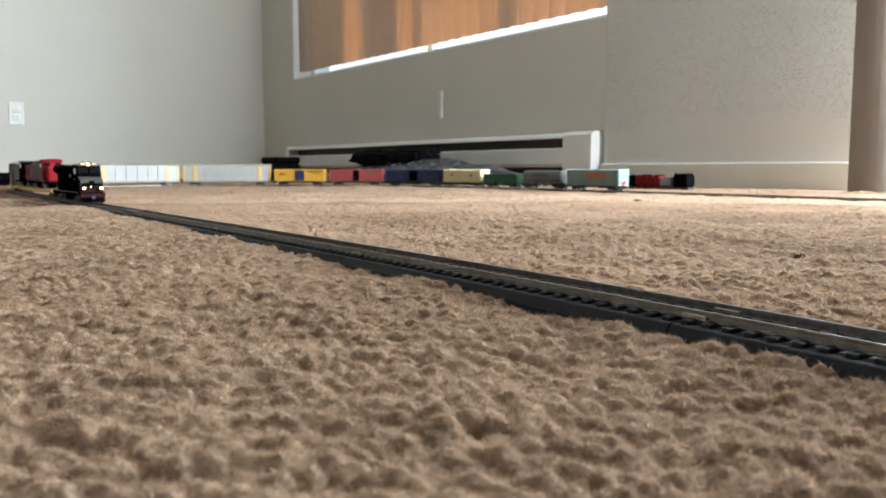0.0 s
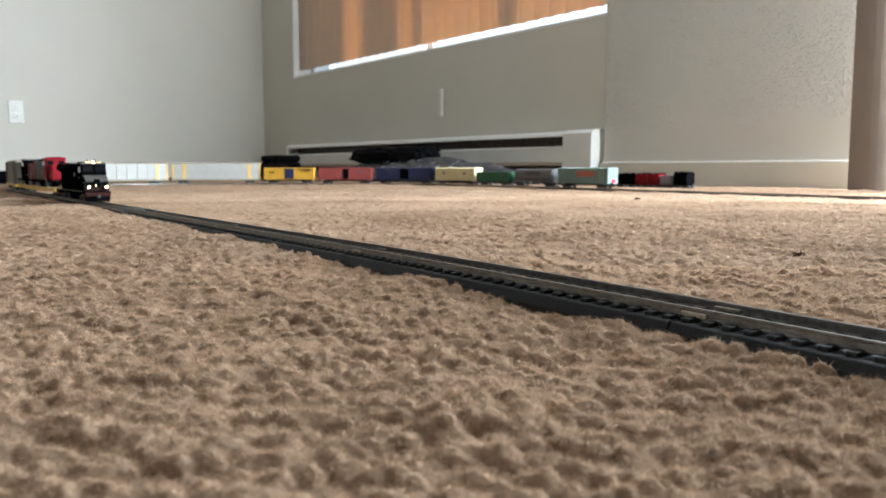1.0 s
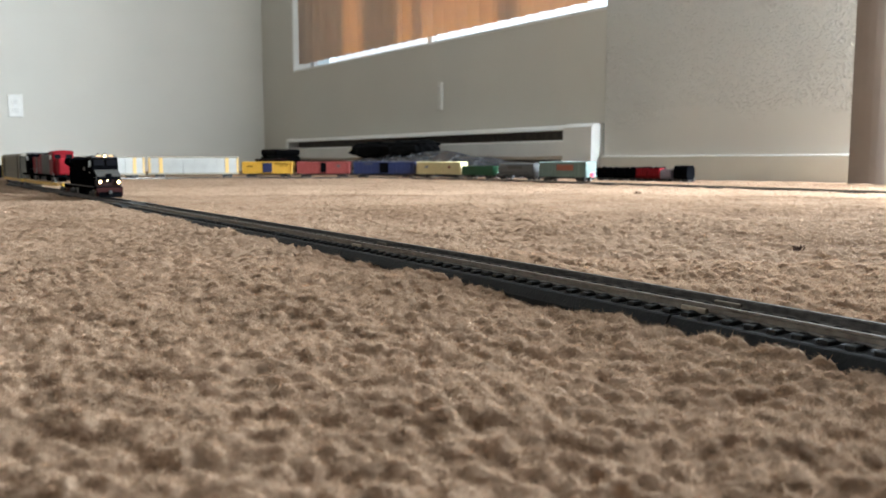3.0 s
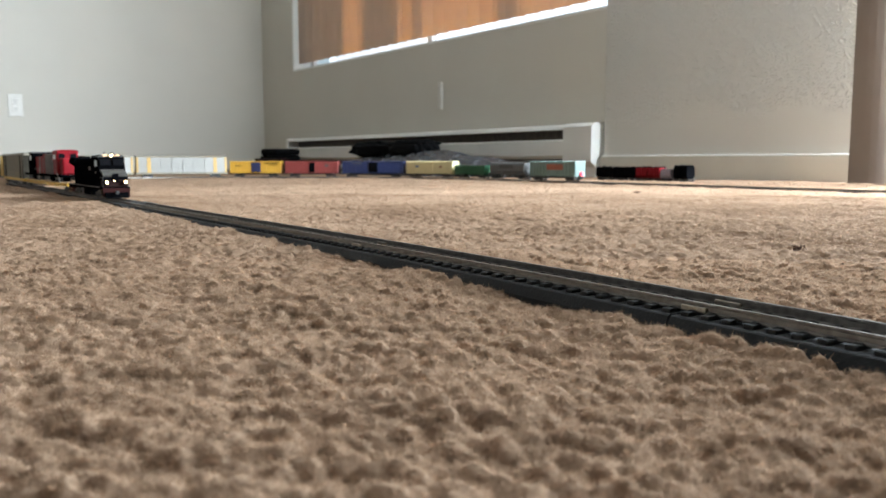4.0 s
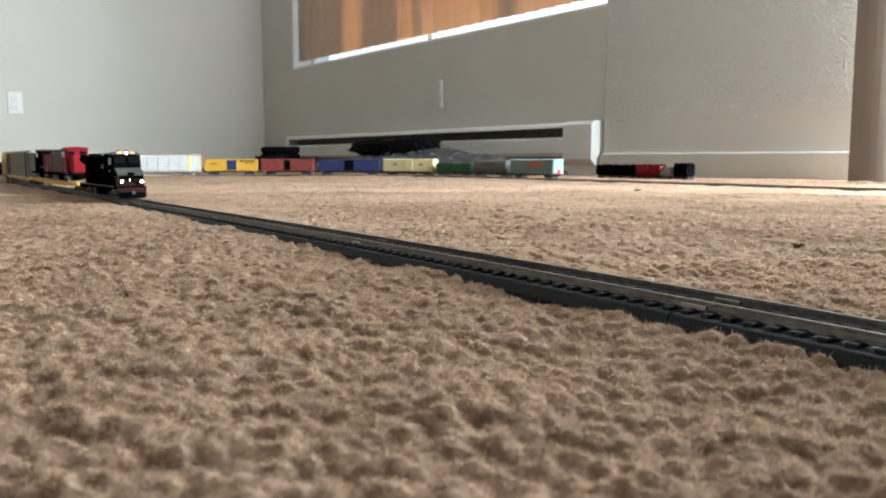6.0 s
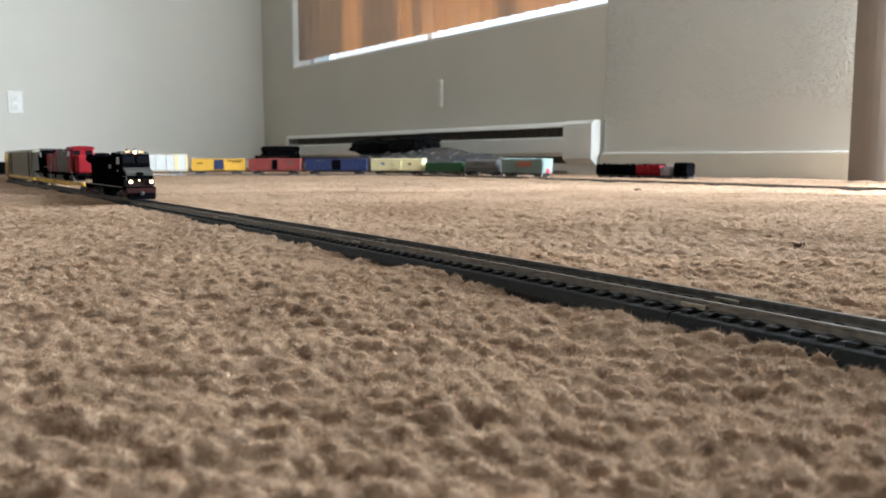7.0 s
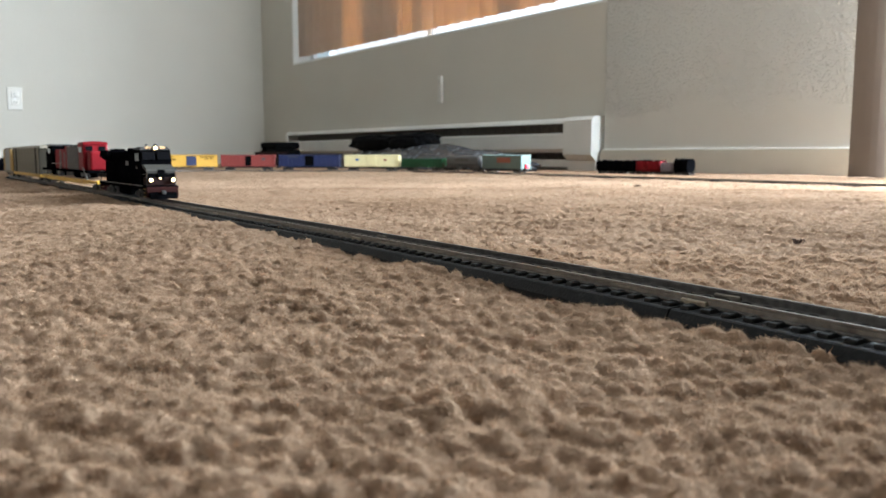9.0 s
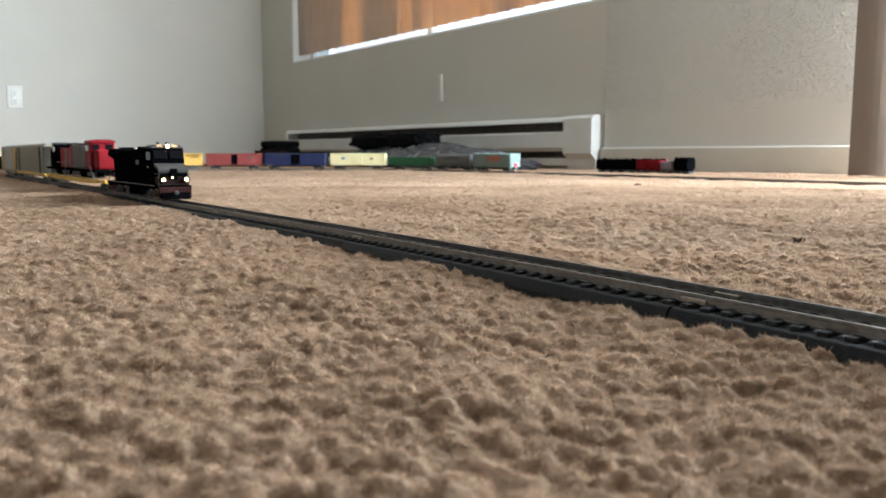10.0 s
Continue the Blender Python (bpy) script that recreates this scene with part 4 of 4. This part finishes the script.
def parked():
    x = 1.7
    small_car("black hopper car parked on the carpet", 0.072, 0.037, BLACK, pose(x, 1.532, 0.0085))
    small_car("black hopper car parked on the carpet", 0.072, 0.037, BLACK, pose(x, 1.46, 0.0085))
    small_car("bright red ore car parked on the carpet", 0.04, 0.037, RED, pose(x, 1.4045, 0.0085))
    small_car("bright red ore car parked on the carpet", 0.04, 0.037, RED, pose(x, 1.364, 0.0085))
    small_car("lilac grey ore car parked on the carpet", 0.036, 0.034, LILAC, pose(x, 1.325, 0.0085), False)
    small_car("black and dark blue car parked on the carpet", 0.045, 0.041, BLACK, pose(x, 1.28, 0.0085))
    # crumpled film with black pouches on it
    bm = bmesh.new()
    bmesh.ops.create_uvsphere(bm, u_segments=56, v_segments=24, radius=1.0)
    for v in bm.verts:
        p = v.co.copy()
        k = 1 + 0.16 * noise.noise(p * 2.2) + 0.1 * noise.noise(p * 6.0 + Vector((3, 0, 0))) + 0.05 * noise.noise(p * 14)
        z = max(p.z, -0.05)
        v.co = Vector((p.x * 0.13 * k, p.y * 0.66 * k, z * 0.09 * k * (0.75 + 0.25 * math.cos(p.y * 1.4))))
    b = part("plastic_bag", bm, BAG)
    b.matrix_basis = pose(1.78, 2.58, 0.007)
    tagged(b, "crumpled grey translucent plastic bag on the carpet", "bag")
    for y, ln, seed in ((2.9, 0.155, 1.0), (2.63, 0.13, 5.0)):
        bm = bmesh.new()
        bmesh.ops.create_uvsphere(bm, u_segments=32, v_segments=16, radius=1.0)
        for v in bm.verts:
            p = v.co.copy()
            k = 1 + 0.18 * noise.noise(p * 2.5 + Vector((seed, 0, 0))) + 0.08 * noise.noise(p * 7)
            q = Vector((math.copysign(abs(p.x) ** 0.7, p.x), math.copysign(abs(p.y) ** 0.6, p.y), math.copysign(abs(p.z) ** 0.7, p.z)))
            v.co = Vector((q.x * 0.06 * k, q.y * ln * k, q.z * 0.033 * k))
        o = part("pouch", bm, BLACKFOAM)
        o.matrix_basis = pose(1.79, y, 0.112, 0, 0, 4)
        tagged(o, "soft black padded pouch lying on a plastic bag", "pouch", "black pouches")
    c = thing("hard_case", "low black plastic case on the carpet", "case", m=pose(1.78, 3.84, 0.004))
    part("base", box((0, 0, 0.045), (0.14, 0.2, 0.085), 0.012, 3), BLACKFOAM, c)
    part("lid", box((0, 0, 0.105), (0.136, 0.192, 0.034), 0.012, 3), BLACKFOAM, c)
    part("latch", box((-0.071, 0.03, 0.088), (0.006, 0.03, 0.02), 0.002), BLACK, c)
    g = thing("gondola_car", "dark brown gondola car parked on the carpet", "freight car", "parked cars", pose(1.62, 3.6, 0.001))
    part("body", box((0, 0, 0.042), (0.034, 0.3, 0.062), 0.001), BROWN, g)
    part("rim", box((0, 0, 0.0745), (0.037, 0.302, 0.003), 0.0005), BROWN, g)
    for yy in (0.1, -0.1):
        truck_parts(g, yy)
    g = thing("tank_car", "black tank car parked on the carpet", "freight car", "parked cars", pose(0.33, 3.02, 0.001, 0, 0, -62))
    part("tank", cyl((0, 0, 0.033), 0.018, 0.27, "y", 20), BLACK, g)
    part("dome", cyl((0, 0, 0.053), 0.008, 0.01, "z", 14), BLACK, g)
    part("frame", box((0, 0, 0.0125), (0.02, 0.28, 0.0085)), BLACK, g)
    for yy in (0.1, -0.1):
        truck_parts(g, yy)


parked()


def lint(x, y, r, seed):
    bm = bmesh.new()
    rnd = random.Random(seed)
    for i in range(30):
        a = rnd.uniform(0, 6.28)
        add_box(bm, (0, 0, 0), (r * 1.2, r * 0.07, r * 0.07))
        new_v = list(bm.verts)[-8:]
        bmesh.ops.rotate(bm, verts=new_v, cent=(0, 0, 0), matrix=Euler((rnd.uniform(-1.4, 1.4), rnd.uniform(-1.4, 1.4), a)).to_matrix())
        bmesh.ops.translate(bm, verts=new_v, vec=(rnd.gauss(0, r * 0.5), rnd.gauss(0, r * 0.5), rnd.uniform(0, r * 0.4)))
    o = part("lint", bm, FLUFF)
    o.matrix_basis = pose(x, y, 0.0045 + 0.006 * min(max((math.hypot(x, y) - 0.45) / 0.7, 0.0), 1.0))
    tagged(o, "small dark piece of lint on the carpet", "lint", "lint on the carpet")


for i, (x, y, r) in enumerate([(1.028, 0.864, 0.005), (0.491, 0.279, 0.0038), (0.395, 0.145, 0.003), (0.12, 0.36, 0.0014), (0.07, 0.63, 0.002), (0.63, 0.6, 0.0012)]):
    lint(x, y, r, i)

# ---- carpet ----


def smooth_field(seed, cell, size=8.0):
    rng = np.random.default_rng(seed)
    n = int(size / cell) + 3
    g = rng.random((n, n)) - 0.5

    def at(x, y):
        u, v = (x + 3) / cell % (n - 2), (y + 3) / cell % (n - 2)
        i, j = u.astype(int), v.astype(int)
        a, b = u - i, v - j
        a, b = a * a * (3 - 2 * a), b * b * (3 - 2 * b)
        return (g[i, j] * (1 - a) * (1 - b) + g[i + 1, j] * a * (1 - b) + g[i, j + 1] * (1 - a) * b + g[i + 1, j + 1] * a * b) * 2
    return at


HUGE, LARGE, FINE = smooth_field(1, 0.11), smooth_field(2, 0.035), smooth_field(4, 0.0034, 3.0)
WAY = np.array([on_track(q)[:2] for q in np.arange(-1.0, 6.4, 0.012)])
# pile is laid only in the wedge that the camera looks into
VIEW_SPREAD, VIEW_MIDDLE = radians(33), radians(90 - 36.3)


def clear_of_track(x, y, gap):
    keep = np.ones(len(x), bool)
    for i in range(0, len(x), 4000):
        d = (x[i:i + 4000, None] - WAY[:, 0]) ** 2 + (y[i:i + 4000, None] - WAY[:, 1]) ** 2
        keep[i:i + 4000] = d.min(1) > gap * gap
    return keep


NEAR_WAY = np.array([on_track(q)[:2] for q in np.arange(6.2, NEAR_Q, -0.03)])


def relief(x, y):
    """Slow waves of the carpet, which swells against the near stretch of track."""
    bank = np.exp(-((x - np.interp(y, NEAR_WAY[:, 1], NEAR_WAY[:, 0])) / 0.055) ** 2) * (y < 1.8)
    return 0.0012 * HUGE(x, y) + 0.0018 * LARGE(x, y) + 0.0019 * bank


PUFF = np.random.default_rng(21).random((6, 512, 512))


def puffs(x, y, cell):
    """Crowded ball-shaped yarn heads: height in -1..0.4 and the lean of the head that is on top."""
    i0, j0 = np.floor(x / cell).astype(int), np.floor(y / cell).astype(int)
    best = np.full(x.shape, -9.0)
    lx, ly = np.zeros(x.shape), np.zeros(x.shape)
    for di in (-1, 0, 1):
        for dj in (-1, 0, 1):
            i, j = i0 + di, j0 + dj
            p = PUFF[:, i % 512, j % 512]
            dx, dy = x / cell - (i + p[0]), y / cell - (j + p[1])
            v = (p[2] - 0.5) * 0.65 + np.sqrt(np.clip(1.0 - (dx * dx + dy * dy) * (0.75 + 0.5 * p[3]), 0.0, 1.0)) - 1.0
            k = v > best
            best = np.where(k, v, best)
            lx, ly = np.where(k, p[4] * 2 - 1, lx), np.where(k, p[5] * 2 - 1, ly)
    return best, lx, ly


def pile_top(x, y, cell, amp, lift):
    b, lx, ly = puffs(x, y, cell)
    amp = amp * (1.0 - 0.74 * np.clip((np.hypot(x, y) - 0.35) / 0.95, 0, 1))
    clump, _, _ = puffs(x + 0.37, y + 0.21, cell * 2.3)
    z = amp * (b + 0.1) + amp * 0.6 * (clump + 0.12) + relief(x, y) + 0.0010 * FINE(x, y) + 0.0036 + lift * np.clip((np.hypot(x, y) - 0.45) / 0.7, 0, 1)
    return z, lx, ly


def in_view_wedge(x, y, r0, r1):
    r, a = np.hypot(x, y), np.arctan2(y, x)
    return (r > r0) & (r < r1) & (np.abs((a - VIEW_MIDDLE + np.pi) % (2 * np.pi) - np.pi) < VIEW_SPREAD + 0.03 / np.maximum(r, 0.05)) & (x < X_E - 0.02)


def pile(r0, r1, step, cell, amp, lift, fibres, length, width, seed):
    """Cut pile: a crowded surface of soft yarn heads, covered with loose fibres."""
    rng = np.random.default_rng(seed)
    ax = np.arange(-0.55 * r1 - 0.05, r1 + 0.05, step)
    gx, gy = np.meshgrid(ax, np.arange(-0.2 * r1 - 0.05, r1 + 0.05, step), indexing="ij")
    gx = gx + rng.uniform(-0.3, 0.3, gx.shape) * step
    gy = gy + rng.uniform(-0.3, 0.3, gy.shape) * step
    ok = in_view_wedge(gx, gy, r0 - 2 * step, r1 + 2 * step)
    z = np.full(gx.shape, -0.012)
    x, y = gx[ok], gy[ok]
    zz, _, _ = pile_top(x, y, cell, amp, lift)
    z[ok] = np.where(clear_of_track(x, y, 0.0203), zz, -0.012)
    ids = np.full(gx.shape, -1)
    ids[ok] = np.arange(ok.sum())
    quad = np.stack([ids[:-1, :-1], ids[1:, :-1], ids[1:, 1:], ids[:-1, 1:]], 2).reshape(-1, 4)
    quad = quad[(quad >= 0).all(1)]
    V = [np.stack([x, y, z[ok]], 1)]
    F = [quad[:, [0, 1, 2]], quad[:, [0, 2, 3]]]
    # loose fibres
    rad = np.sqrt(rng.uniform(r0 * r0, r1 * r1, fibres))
    a = VIEW_MIDDLE + rng.uniform(-1, 1, fibres) * (VIEW_SPREAD + 0.03 / np.maximum(rad, 0.05))
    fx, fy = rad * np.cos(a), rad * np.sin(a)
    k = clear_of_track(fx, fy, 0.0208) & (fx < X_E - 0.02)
    fx, fy = fx[k], fy[k]
    n = len(fx)
    fz, lx, ly = pile_top(fx, fy, cell, amp, lift)
    e = 0.0006
    nx, ny = -(pile_top(fx + e, fy, cell, amp, lift)[0] - fz) / e, -(pile_top(fx, fy + e, cell, amp, lift)[0] - fz) / e
    j = rng.normal(0, 0.6, (3, n))
    dx, dy, dz = 0.7 * np.clip(nx, -1.5, 1.5) + 0.4 * lx + j[0], 0.7 * np.clip(ny, -1.5, 1.5) + 0.4 * ly + j[1], 0.4 + j[2] * 0.6
    q = np.sqrt(dx * dx + dy * dy + dz * dz)
    L = length * rng.uniform(0.4, 1.3, n) / q
    c = rng.uniform(0, 2 * np.pi, n)
    wx, wy, wz = np.cos(c) * width, np.sin(c) * width, rng.uniform(-0.8, 0.8, n) * width
    bz = fz - 0.15 * length
    tri = np.stack([np.stack([fx - wx, fy - wy, bz - wz], 1), np.stack([fx + wx, fy + wy, bz + wz], 1), np.stack([fx + dx * L, fy + dy * L, bz + dz * L], 1)], 1)
    F.append(len(V[0]) + np.arange(3 * n).reshape(-1, 3))
    V.append(tri.reshape(-1, 3))
    V, F = np.concatenate(V), np.concatenate(F)
    me = bpy.data.meshes.new("carpet_pile")
    me.vertices.add(len(V))
    me.vertices.foreach_set("co", V.astype(np.float32).ravel())
    me.loops.add(F.size)
    me.loops.foreach_set("vertex_index", F.astype(np.int32).ravel())
    me.polygons.add(len(F))
    me.polygons.foreach_set("loop_start", np.arange(0, F.size, 3, dtype=np.int32))
    me.polygons.foreach_set("use_smooth", np.ones(len(F), bool))
    me.update()
    me.validate()
    me.materials.append(CARPET)
    return tagged(new("carpet_pile", me), "beige cut-pile carpet with loose fluffy tufts", "carpet", kind="stuff")


def floor():
    step = 0.02
    xs, ys = np.arange(X_W - 0.02, X_E + 0.12, step), np.arange(Y_S - 0.02, Y_N + 0.06, step)
    gx, gy = np.meshgrid(xs, ys, indexing="ij")
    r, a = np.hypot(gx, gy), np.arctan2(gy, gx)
    inside = np.abs((a - VIEW_MIDDLE + np.pi) % (2 * np.pi) - np.pi) < VIEW_SPREAD
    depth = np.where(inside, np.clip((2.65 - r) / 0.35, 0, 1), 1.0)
    fx, fy = gx.ravel(), gy.ravel()
    near = clear_of_track(fx, fy, 0.03)
    z = -0.0105 * depth + (0.0085 + relief(gx, gy) * 0.3) * (1 - depth)
    z = np.where(near.reshape(gx.shape), z, -0.0105)
    V = np.stack([gx, gy, z], 2).reshape(-1, 3)
    nx, ny = gx.shape
    idx = np.arange(nx * ny).reshape(nx, ny)
    F = np.stack([idx[:-1, :-1], idx[1:, :-1], idx[1:, 1:], idx[:-1, 1:]], 2).reshape(-1, 4)
    me = bpy.data.meshes.new("floor")
    me.from_pydata(V.tolist(), [], F.tolist())
    me.polygons.foreach_set("use_smooth", np.ones(len(F), bool))
    me.materials.append(CARPET)
    tagged(new("floor", me), "beige carpeted floor", "floor", kind="structure")


floor()
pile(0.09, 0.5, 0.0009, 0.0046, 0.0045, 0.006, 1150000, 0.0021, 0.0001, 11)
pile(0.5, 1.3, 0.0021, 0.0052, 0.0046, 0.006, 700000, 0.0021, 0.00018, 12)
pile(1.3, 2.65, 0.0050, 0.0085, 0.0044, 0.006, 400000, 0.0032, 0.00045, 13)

# ---- how the train runs ----


def gone(t):
    """Metres the train has rolled at t seconds."""
    return 0.0331 * t + 0.00064 * t * t


def motions():
    times = [i * 0.5 for i in range(21)]
    for ob, rear, front, inset, lift in TRAIN:
        rows = []
        for t in times:
            xa, ya, _ = on_track(rear + inset + gone(t))
            xb, yb, _ = on_track(front - inset + gone(t))
            turn = math.degrees(math.atan2(-(xb - xa), yb - ya))
            rows.append((t, pose((xa + xb) / 2, (ya + yb) / 2, RAIL_Z + lift, 0, 0, turn)))
        walk(ob, rows)


motions()
